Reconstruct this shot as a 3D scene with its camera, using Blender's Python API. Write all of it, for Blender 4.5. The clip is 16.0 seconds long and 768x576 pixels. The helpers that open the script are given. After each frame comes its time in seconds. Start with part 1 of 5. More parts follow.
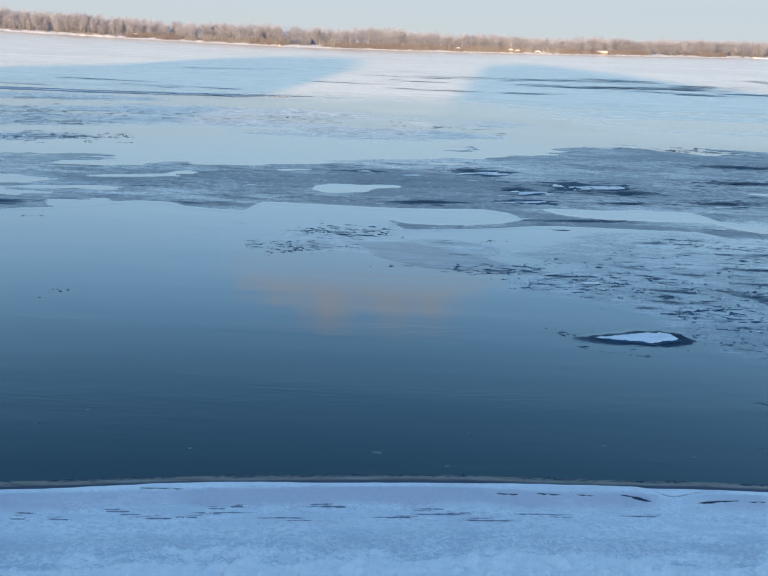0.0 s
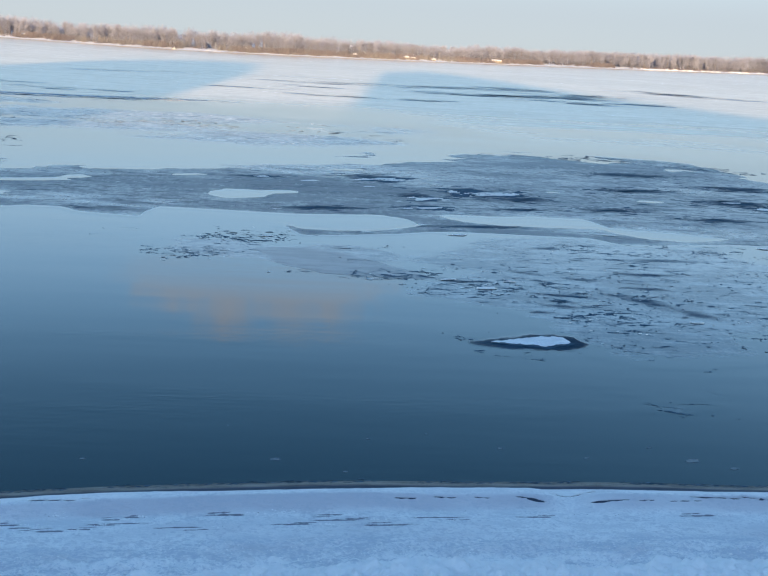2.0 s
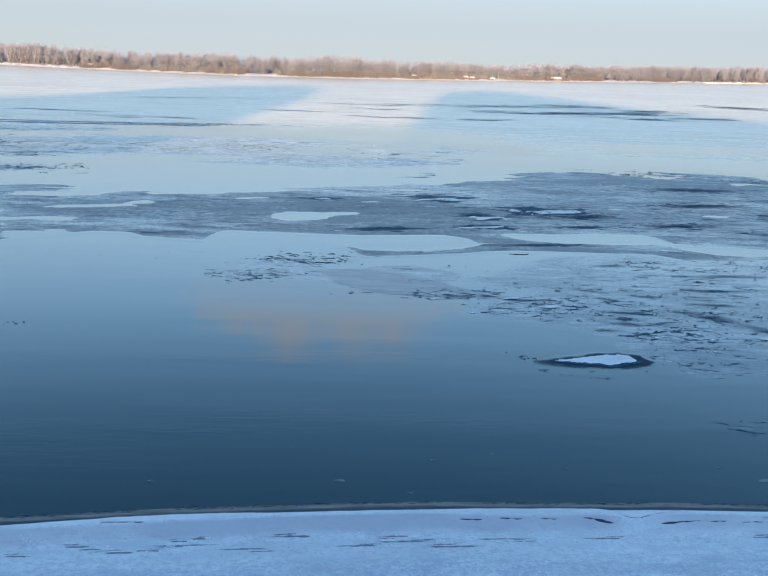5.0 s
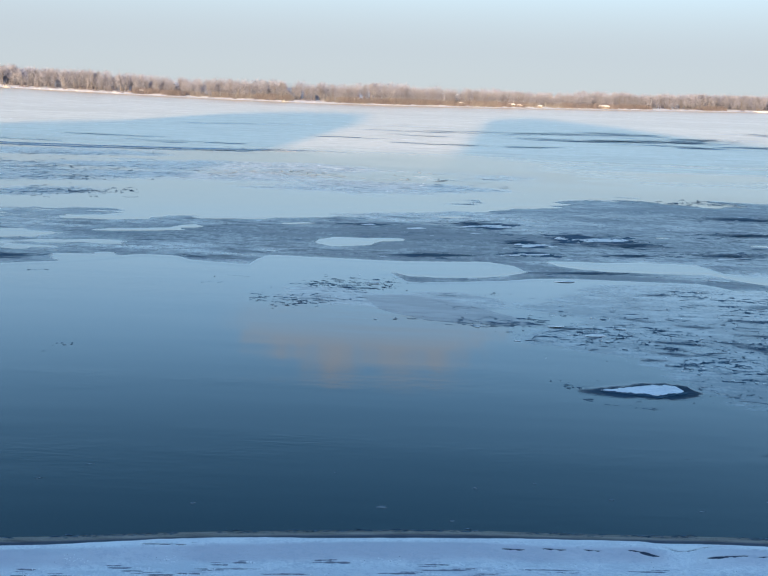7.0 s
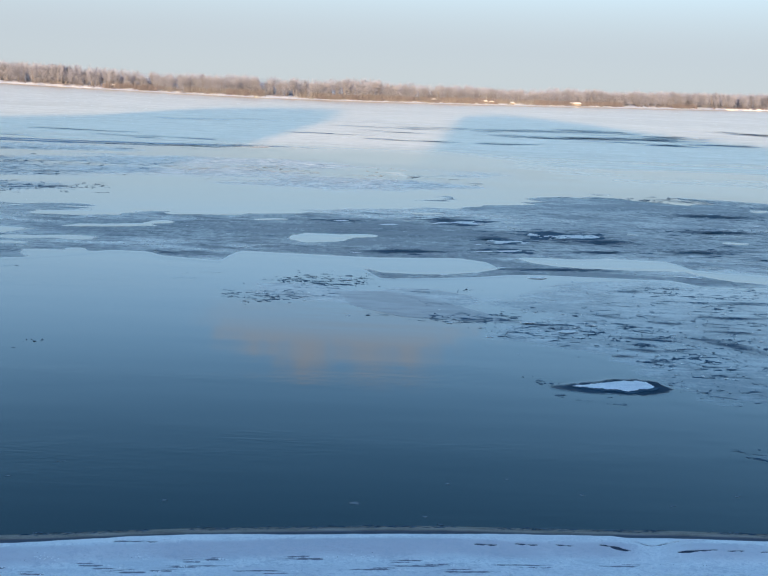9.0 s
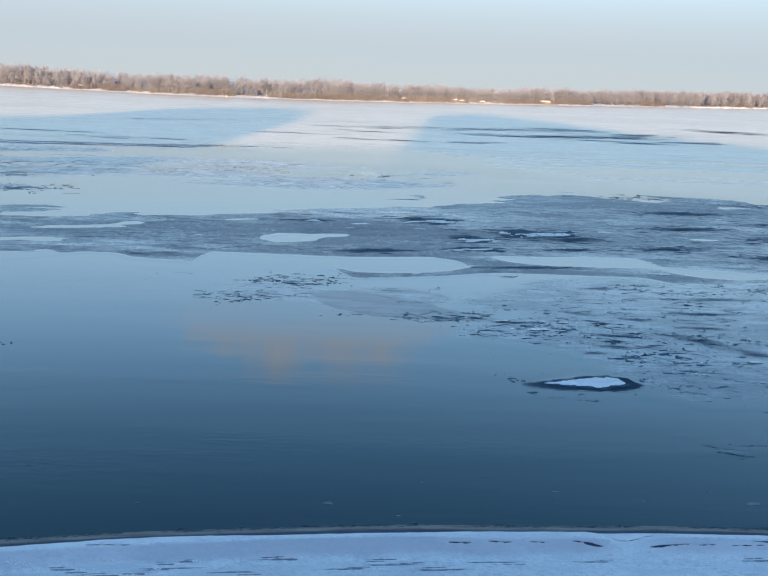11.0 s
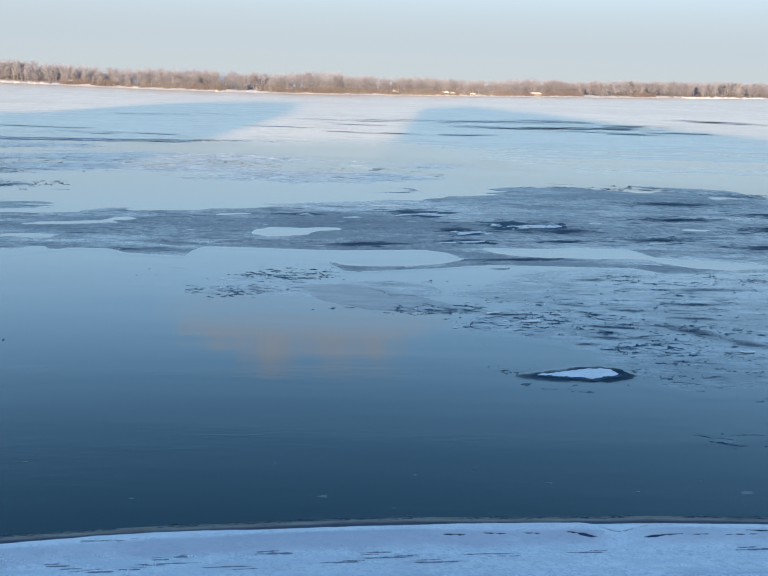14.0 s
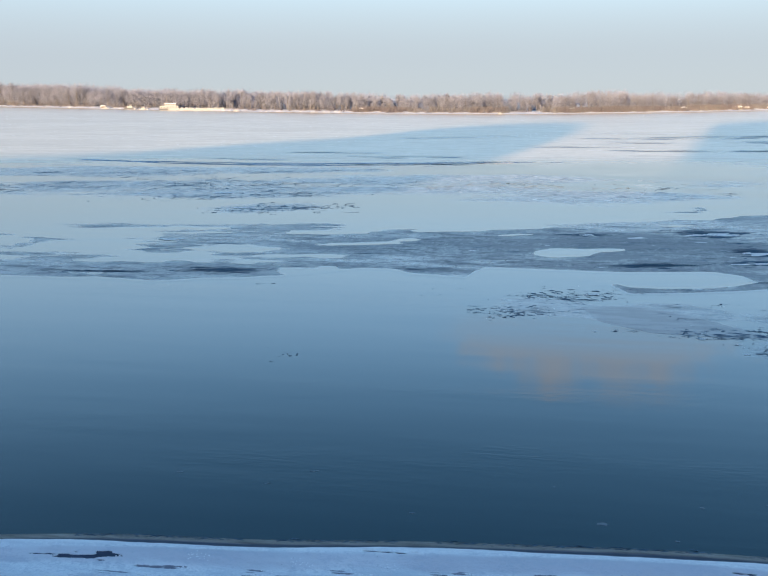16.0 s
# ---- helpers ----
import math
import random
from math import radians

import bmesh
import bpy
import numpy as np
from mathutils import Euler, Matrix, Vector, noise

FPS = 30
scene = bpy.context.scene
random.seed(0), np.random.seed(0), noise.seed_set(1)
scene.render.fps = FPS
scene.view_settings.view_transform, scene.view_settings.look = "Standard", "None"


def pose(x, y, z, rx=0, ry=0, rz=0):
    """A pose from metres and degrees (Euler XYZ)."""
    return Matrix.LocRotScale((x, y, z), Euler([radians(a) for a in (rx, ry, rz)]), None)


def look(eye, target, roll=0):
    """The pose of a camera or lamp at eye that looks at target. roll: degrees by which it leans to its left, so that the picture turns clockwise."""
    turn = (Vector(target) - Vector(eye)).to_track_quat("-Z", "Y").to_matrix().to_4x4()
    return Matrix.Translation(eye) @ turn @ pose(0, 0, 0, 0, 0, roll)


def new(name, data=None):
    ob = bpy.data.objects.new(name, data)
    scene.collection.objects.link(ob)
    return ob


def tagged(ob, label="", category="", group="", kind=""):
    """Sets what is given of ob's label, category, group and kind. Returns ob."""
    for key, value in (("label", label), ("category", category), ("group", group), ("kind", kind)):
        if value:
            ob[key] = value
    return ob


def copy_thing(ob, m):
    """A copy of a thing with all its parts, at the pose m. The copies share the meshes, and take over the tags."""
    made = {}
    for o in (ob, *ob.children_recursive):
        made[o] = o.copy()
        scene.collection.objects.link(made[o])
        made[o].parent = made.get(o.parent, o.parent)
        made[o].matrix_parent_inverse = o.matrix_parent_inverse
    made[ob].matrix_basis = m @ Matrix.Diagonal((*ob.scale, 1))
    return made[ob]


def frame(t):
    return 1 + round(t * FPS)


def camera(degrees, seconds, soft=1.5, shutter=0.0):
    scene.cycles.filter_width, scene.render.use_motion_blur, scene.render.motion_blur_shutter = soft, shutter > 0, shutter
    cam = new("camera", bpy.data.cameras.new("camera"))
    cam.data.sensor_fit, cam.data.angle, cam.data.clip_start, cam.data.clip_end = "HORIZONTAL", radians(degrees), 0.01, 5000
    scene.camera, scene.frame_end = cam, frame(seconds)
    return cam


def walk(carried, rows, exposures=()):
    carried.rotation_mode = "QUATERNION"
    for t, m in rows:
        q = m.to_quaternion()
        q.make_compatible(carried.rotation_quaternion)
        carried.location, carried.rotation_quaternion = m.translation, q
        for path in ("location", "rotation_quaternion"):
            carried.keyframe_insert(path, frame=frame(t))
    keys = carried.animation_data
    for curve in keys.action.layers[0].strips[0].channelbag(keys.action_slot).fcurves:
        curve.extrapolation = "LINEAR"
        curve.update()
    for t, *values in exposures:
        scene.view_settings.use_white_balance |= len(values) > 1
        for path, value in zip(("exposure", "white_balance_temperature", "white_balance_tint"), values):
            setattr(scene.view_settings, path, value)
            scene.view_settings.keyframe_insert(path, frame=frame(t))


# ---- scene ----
# A frozen river in a winter evening, seen from a bluff 18 m above the water.
# x runs along the near shore, y across the river, z = 0 is the water.

EYE = Vector((0.0, 0.0, 18.0))


# ---- camera ----
def gaze(yaw, pitch, roll):
    """A pose at EYE: degrees to the left of +y, up from level, and lean."""
    a, b = radians(yaw), radians(pitch)
    ahead = Vector((-math.sin(a) * math.cos(b), math.cos(a) * math.cos(b), math.sin(b)))
    return look(EYE, EYE + ahead, roll)


cam = camera(40.33, 16.0, soft=1.25)
walk(cam, [
    (0.0, gaze(0.000, -14.240, 2.528)),
    (0.5, gaze(-1.895, -13.980, 2.889)),
    (1.0, gaze(-3.916, -13.828, 3.336)),
    (1.5, gaze(-5.313, -13.715, 3.676)),
    (2.0, gaze(-5.741, -13.636, 3.699)),
    (2.5, gaze(-5.448, -13.600, 3.652)),
    (3.0, gaze(-4.862, -13.552, 3.423)),
    (3.5, gaze(-4.382, -13.472, 3.049)),
    (4.0, gaze(-3.881, -13.343, 2.653)),
    (4.5, gaze(-3.202, -13.075, 2.324)),
    (5.0, gaze(-2.189, -12.693, 2.090)),
    (5.2, gaze(-1.724, -12.533, 2.030)),
    (7.3, gaze(0.386, -11.318, 2.331)),
    (7.5, gaze(0.282, -11.338, 2.370)),
    (8.0, gaze(-0.130, -11.388, 2.465)),
    (8.5, gaze(-0.739, -11.499, 2.596)),
    (11.0, gaze(-2.739, -11.475, 2.425)),
    (11.5, gaze(-3.722, -11.377, 2.465)),
    (12.0, gaze(-4.609, -11.299, 2.384)),
    (12.5, gaze(-4.970, -11.309, 2.305)),
    (13.0, gaze(-4.689, -11.429, 2.156)),
    (13.5, gaze(-4.036, -11.601, 2.053)),
    (14.0, gaze(-3.177, -11.828, 1.959)),
    (14.5, gaze(-1.737, -11.993, 1.695)),
    (15.0, gaze(0.540, -12.075, 1.263)),
    (15.5, gaze(6.193, -11.790, 0.411)),
    (16.0, gaze(12.445, -10.886, -0.382)),
], exposures=[(0.0, 2.20), (3.5, 2.20), (5.2, 2.24), (7.3, 2.19), (8.7, 2.17), (12.5, 2.16), (14.0, 2.18), (14.8, 2.18), (15.5, 2.22), (16.0, 2.16)])

# ---- light ----
HAZE = (0.745, 0.815, 0.92)            # the pale winter haze low over the land
SUN_UP, SUN_TURN = 6.0, 6.0          # degrees; the sun stands low behind the bluff
world = bpy.data.worlds.new("evening_sky")
scene.world = world
world.use_nodes = True
wt = world.node_tree
wt.nodes.clear()
w_co = wt.nodes.new("ShaderNodeTexCoord")
w_sep = wt.nodes.new("ShaderNodeSeparateXYZ")
w_max = wt.nodes.new("ShaderNodeMath")
w_max.operation, w_max.inputs[1].default_value = "MAXIMUM", 0.0
w_lift = wt.nodes.new("ShaderNodeMath")
w_lift.operation, w_lift.inputs[1].default_value = "ADD", 0.07
w_com = wt.nodes.new("ShaderNodeCombineXYZ")
w_sky = wt.nodes.new("ShaderNodeTexSky")
w_sky.sky_type, w_sky.sun_disc = "NISHITA", False
w_sky.sun_elevation, w_sky.sun_rotation = radians(SUN_UP), radians(180.0 + SUN_TURN)
w_sky.altitude, w_sky.air_density, w_sky.dust_density, w_sky.ozone_density = 50.0, 1.0, 0.6, 2.3
w_bg = wt.nodes.new("ShaderNodeBackground")
w_bg.inputs["Strength"].default_value = 0.15
w_out = wt.nodes.new("ShaderNodeOutputWorld")
wt.links.new(w_co.outputs["Generated"], w_sep.inputs[0])
for k in "XY":
    wt.links.new(w_sep.outputs[k], w_com.inputs[k])
wt.links.new(w_sep.outputs["Z"], w_max.inputs[0])
wt.links.new(w_max.outputs[0], w_lift.inputs[0])
wt.links.new(w_lift.outputs[0], w_com.inputs["Z"])
wt.links.new(w_com.outputs[0], w_sky.inputs["Vector"])
w_fade = wt.nodes.new("ShaderNodeMapRange")
w_fade.interpolation_type = "SMOOTHSTEP"
for k, v in (("From Min", 0.022), ("From Max", 0.29), ("To Min", 0.95), ("To Max", 0.0)):
    w_fade.inputs[k].default_value = v
w_clear = wt.nodes.new("ShaderNodeMix")        # the clear blue higher up, away from the sun
w_clear.data_type, w_clear.blend_type = "RGBA", "MULTIPLY"
w_clear.inputs[7].default_value = (0.345, 0.535, 0.595, 1)
w_up, w_away, w_both = wt.nodes.new("ShaderNodeMapRange"), wt.nodes.new("ShaderNodeMapRange"), wt.nodes.new("ShaderNodeMath")
w_both.operation = "MULTIPLY"
for node, low, high in ((w_up, 0.12, 0.44), (w_away, -0.3, 0.6)):
    node.interpolation_type = "SMOOTHSTEP"
    node.inputs["From Min"].default_value, node.inputs["From Max"].default_value = low, high
wt.links.new(w_max.outputs[0], w_up.inputs["Value"])
wt.links.new(w_sep.outputs["Y"], w_away.inputs["Value"])
wt.links.new(w_up.outputs["Result"], w_both.inputs[0])
wt.links.new(w_away.outputs["Result"], w_both.inputs[1])
wt.links.new(w_both.outputs[0], w_clear.inputs[0])
w_tone = wt.nodes.new("ShaderNodeMix")
w_tone.data_type, w_tone.blend_type = "RGBA", "MULTIPLY"
w_tone.inputs[0].default_value, w_tone.inputs[7].default_value = 1.0, (1.012, 0.972, 0.97, 1)
wt.links.new(w_sky.outputs["Color"], w_tone.inputs[6])
wt.links.new(w_tone.outputs[2], w_clear.inputs[6])
w_haze = wt.nodes.new("ShaderNodeMix")
w_haze.data_type = "RGBA"
w_haze.inputs[7].default_value = (*HAZE, 1)
wt.links.new(w_max.outputs[0], w_fade.inputs["Value"])
wt.links.new(w_fade.outputs["Result"], w_haze.inputs[0])
wt.links.new(w_clear.outputs[2], w_haze.inputs[6])
wt.links.new(w_haze.outputs[2], w_bg.inputs["Color"])
wt.links.new(w_bg.outputs[0], w_out.inputs[0])

sun = new("sun", bpy.data.lights.new("sun", "SUN"))
sun.data.energy, sun.data.angle, sun.data.color = 4.3, radians(0.6), (1.0, 0.66, 0.35)
ray = Vector((math.sin(radians(SUN_TURN)) * math.cos(radians(SUN_UP)), math.cos(radians(SUN_TURN)) * math.cos(radians(SUN_UP)), -math.sin(radians(SUN_UP))))
sun.matrix_world = look(-200 * ray, (0, 0, 0))


# ---- materials ----
class Mat:
    """A node material: a principled surface fed by noises at real-world size."""

    def __init__(self, name, color, rough=0.6, metal=0.0, ior=1.45, spec=0.5):
        self.m = bpy.data.materials.new(name)
        self.m.use_nodes = True
        self.t = self.m.node_tree
        self.b = self.t.nodes["Principled BSDF"]
        self.b.inputs["Base Color"].default_value = (*color, 1)
        self.b.inputs["Roughness"].default_value = rough
        self.b.inputs["Metallic"].default_value = metal
        self.b.inputs["IOR"].default_value = ior
        self.b.inputs["Specular IOR Level"].default_value = spec
        self.geo = self.t.nodes.new("ShaderNodeNewGeometry")

    def place(self, stretch=(1, 1, 1), turn=0.0):
        mp = self.t.nodes.new("ShaderNodeMapping")
        mp.inputs["Scale"].default_value = stretch
        mp.inputs["Rotation"].default_value = (0, 0, radians(turn))
        self.t.links.new(self.geo.outputs["Position"], mp.inputs["Vector"])
        return mp.outputs[0]

    def noise(self, scale, detail=4.0, rough=0.55, stretch=(1, 1, 1), turn=0.0, warp=0.0):
        n = self.t.nodes.new("ShaderNodeTexNoise")
        n.inputs["Scale"].default_value = scale
        n.inputs["Detail"].default_value = detail
        n.inputs["Roughness"].default_value = rough
        n.inputs["Distortion"].default_value = warp
        self.t.links.new(self.place(stretch, turn), n.inputs["Vector"])
        return n.outputs["Fac"]

    def ramp(self, fac, low, high, a=0.0, b=1.0):
        r = self.t.nodes.new("ShaderNodeMapRange")
        r.interpolation_type = "SMOOTHSTEP"
        for k, v in (("From Min", low), ("From Max", high), ("To Min", a), ("To Max", b)):
            r.inputs[k].default_value = v
        self.t.links.new(fac, r.inputs["Value"])
        return r.outputs["Result"]

    def math(self, op, a, b):
        n = self.t.nodes.new("ShaderNodeMath")
        n.operation = op
        for k, v in enumerate((a, b)):
            if isinstance(v, (int, float)):
                n.inputs[k].default_value = v
            else:
                self.t.links.new(v, n.inputs[k])
        return n.outputs[0]

    def mix(self, fac, a, b):
        n = self.t.nodes.new("ShaderNodeMix")
        n.data_type = "RGBA"
        for k, v in ((6, a), (7, b)):
            if isinstance(v, tuple):
                n.inputs[k].default_value = (*v, 1)
            else:
                self.t.links.new(v, n.inputs[k])
        self.t.links.new(fac, n.inputs[0])
        return n.outputs[2]

    def color(self, out):
        self.t.links.new(out, self.b.inputs["Base Color"])
        return self

    def gloss(self, out):
        self.t.links.new(out, self.b.inputs["Roughness"])
        return self

    def bump(self, height, strength, distance):
        n = self.t.nodes.new("ShaderNodeBump")
        n.inputs["Strength"].default_value = strength
        n.inputs["Distance"].default_value = distance
        self.t.links.new(height, n.inputs["Height"])
        self.t.links.new(n.outputs[0], self.b.inputs["Normal"])
        return self

    def island(self):
        return self.geo.outputs["Random Per Island"]

    def own(self):
        n = self.t.nodes.new("ShaderNodeObjectInfo")
        return n.outputs["Random"]


OPEN_WATER = (0.003, 0.016, 0.025)


def make_water():
    m = Mat("river_water", OPEN_WATER, 0.03, ior=1.333)
    calm = m.ramp(m.noise(0.06, 5, 0.6, stretch=(0.3, 1.3, 1)), 0.45, 0.66, 0.1, 1.9)
    rip = m.noise(1.5, 3, stretch=(0.5, 2.4, 1), turn=6)
    swell = m.noise(0.12, 3, 0.5, stretch=(0.3, 1.6, 1), turn=5)
    m.bump(m.math("ADD", m.math("MULTIPLY", m.math("MULTIPLY", rip, calm), 0.0042), m.math("MULTIPLY", swell, 0.016)), 1.0, 1.0)
    m.color(m.mix(m.noise(0.05, 3), (0.003, 0.014, 0.022), (0.004, 0.018, 0.028)))
    return m.m


def attr(m, name):
    n = m.t.nodes.new("ShaderNodeAttribute")
    n.attribute_name = name
    return n.outputs["Fac"]


def centred(m, fac, gain):
    return m.math("MULTIPLY", m.math("SUBTRACT", fac, 0.5), gain)


def ice_skin(name, dark, pale, rough, grain, turn, edge, flecks=0.0, relief=0.4, soft=0.26, streaks=0.0, spec=0.5, dim=0.0):
    """Slush and frost that thins out to clear glassy ice where its cover ends, and turns dark where it is wet."""
    m = Mat(name, pale, rough, ior=1.333)
    big = m.noise(grain, 6, 0.62, stretch=(0.55, 1.3, 1), turn=turn, warp=0.5)
    mid = m.noise(grain * 6, 7, 0.68, stretch=(0.4, 1.25, 1), turn=turn, warp=0.4)
    fine = m.noise(grain * 40, 5, 0.7, stretch=(0.5, 1.2, 1), turn=turn)
    ragged = m.math("ADD", centred(m, big, edge), m.math("ADD", centred(m, mid, edge * 0.9), centred(m, fine, edge * 0.35)))
    here = m.ramp(m.math("ADD", attr(m, "cover"), ragged), -0.04 - soft, -0.04 + soft)
    wide = m.noise(grain * 0.45, 4, 0.55, stretch=(0.4, 1.4, 1), turn=turn, warp=0.3)
    grit = m.noise(grain * 30, 5, 0.7, stretch=(1.3, 0.35, 1), turn=turn, warp=0.4)
    tone = m.math("ADD", m.math("ADD", m.math("MULTIPLY", wide, 0.20), m.math("MULTIPLY", big, 0.26)), m.math("ADD", m.math("MULTIPLY", mid, 0.36), m.math("MULTIPLY", grit, 0.18)))
    col = m.mix(m.ramp(tone, 0.445, 0.555), dark, pale)
    if streaks:
        slash = m.noise(grain * 16, 6, 0.66, stretch=(0.42, 1.0, 1), turn=turn, warp=0.6)
        col = m.mix(m.ramp(m.math("ADD", slash, centred(m, big, 0.7)), 0.50, 0.61, 0.0, streaks), col, (0.035, 0.045, 0.065))
    if flecks:
        spot = m.noise(grain * 14, 4, 0.6, stretch=(0.4, 1.1, 1), turn=turn)
        col = m.mix(m.ramp(spot, 0.60, 0.67, 0.0, flecks), col, (0.72, 0.76, 0.82))
    wet = m.ramp(m.math("ADD", attr(m, "wet"), m.math("ADD", centred(m, mid, 2.2), centred(m, fine, 1.0))), -0.1, 0.95)
    col = m.mix(wet, col, (0.028, 0.062, 0.100))
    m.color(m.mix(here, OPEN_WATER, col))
    calm = m.ramp(m.noise(0.06, 5, 0.6, stretch=(0.3, 1.3, 1)), 0.45, 0.66, 0.1, 1.9)
    rip = m.math("MULTIPLY", m.math("MULTIPLY", m.noise(1.5, 3, stretch=(0.5, 2.4, 1), turn=6), calm), 0.003)
    rip = m.math("ADD", rip, m.math("MULTIPLY", m.noise(0.12, 3, 0.5, stretch=(0.3, 1.6, 1), turn=5), 0.016))
    m.bump(m.math("ADD", rip, m.math("MULTIPLY", m.math("MULTIPLY", m.math("ADD", mid, fine), here), relief * 0.03)), 1.0, 1.0)
    dull = m.math("SUBTRACT", 1.0, m.math("MULTIPLY", m.math("MULTIPLY", wet, here), 0.7))
    if dim:
        dull = m.math("MULTIPLY", dull, m.math("SUBTRACT", 1.0, m.math("MULTIPLY", m.ramp(tone, 0.45, 0.55, dim, 0.0), here)))
    matt = m.math("ADD", m.math("MULTIPLY", centred(m, fine, 0.2), here), m.math("MULTIPLY", m.math("SUBTRACT", 1.0, dull), 0.55))
    m.gloss(m.math("ADD", m.ramp(here, 0.0, 1.0, 0.03, rough), matt))
    m.t.links.new(m.math("MULTIPLY", m.ramp(here, 0.0, 1.0, 0.5, spec), dull), m.b.inputs["Specular IOR Level"])
    return m.m


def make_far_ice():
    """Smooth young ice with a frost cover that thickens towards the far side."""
    # both colours are tinted warm to add low sunlight against the blue sky
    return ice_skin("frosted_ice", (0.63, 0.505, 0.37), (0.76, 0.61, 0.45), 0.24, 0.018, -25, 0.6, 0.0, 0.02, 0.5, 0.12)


def make_grey_ice():
    """Thin grey slush ice, frozen in drifts, wet where it is dark."""
    return ice_skin("grey_slush_ice", (0.20, 0.200, 0.208), (0.44, 0.415, 0.385), 0.26, 0.05, -12, 0.5, 0.14, 0.2, 0.15, 0.78, 0.46, dim=0.30)


def make_lilac_ice():
    return ice_skin("rough_lilac_ice", (0.22, 0.225, 0.24), (0.50, 0.47, 0.44), 0.24, 0.06, -20, 1.1, 0.15, 0.35, 0.42, 0.75, 0.48)


def make_thin_ice():
    return ice_skin("thin_clear_ice", (0.075, 0.110, 0.140), (0.19, 0.215, 0.235), 0.13, 0.13, -10, 0.8, 0.06, 0.06, 0.20, 0.2, 0.38, dim=0.16)


def make_rim():
    return ice_skin("dark_slush", (0.012, 0.036, 0.066), (0.030, 0.070, 0.115), 0.60, 0.5, -8, 1.0, relief=0.02, soft=0.40, spec=0.05)


def make_dark_ice():
    m = Mat("wet_dark_ice", (0.04, 0.07, 0.11), 0.6, ior=1.31, spec=0.08)
    fine = m.noise(1.1, 5, 0.6, stretch=(0.5, 1.3, 1))
    m.color(m.mix(m.ramp(fine, 0.3, 0.7), (0.014, 0.045, 0.080), (0.045, 0.105, 0.165)))
    return m.m


def make_lead_ice():
    """Refrozen water: blue ice, whitened in strips by blown snow."""
    m = Mat("blue_refrozen_ice", (0.08, 0.16, 0.27), 0.45, ior=1.31, spec=0.15)
    drift = m.noise(0.22, 6, 0.66, stretch=(0.25, 1.6, 1), turn=-6, warp=0.4)
    m.color(m.mix(m.ramp(drift, 0.44, 0.62), (0.045, 0.105, 0.19), (0.34, 0.41, 0.49)))
    return m.m


def make_young_ice():
    m = Mat("smooth_young_ice", (0.19, 0.195, 0.21), 0.16, ior=1.31, spec=0.16)
    m.color(m.mix(m.ramp(m.noise(0.5, 5, 0.6, stretch=(0.4, 1.2, 1)), 0.4, 0.6), (0.130, 0.142, 0.165), (0.20, 0.208, 0.228)))
    return m.m


def make_slate():
    m = Mat("slate_wet_ice", (0.12, 0.14, 0.18), 0.5, ior=1.31, spec=0.2)
    m.color(m.mix(m.island(), (0.040, 0.070, 0.105), (0.19, 0.23, 0.275)))
    return m.m


def make_flake():
    m = Mat("translucent_flake", (0.10, 0.13, 0.16), 0.3, ior=1.31)
    m.color(m.mix(m.noise(9.0, 3), (0.05, 0.07, 0.09), (0.14, 0.17, 0.20)))
    return m.m


def make_shard():
    m = Mat("broken_ice_edge", (0.03, 0.045, 0.06), 0.55, ior=1.31, spec=0.15)
    m.color(m.mix(m.ramp(m.island(), 0.3, 1.0), (0.011, 0.036, 0.064), (0.16, 0.23, 0.29)))
    return m.m


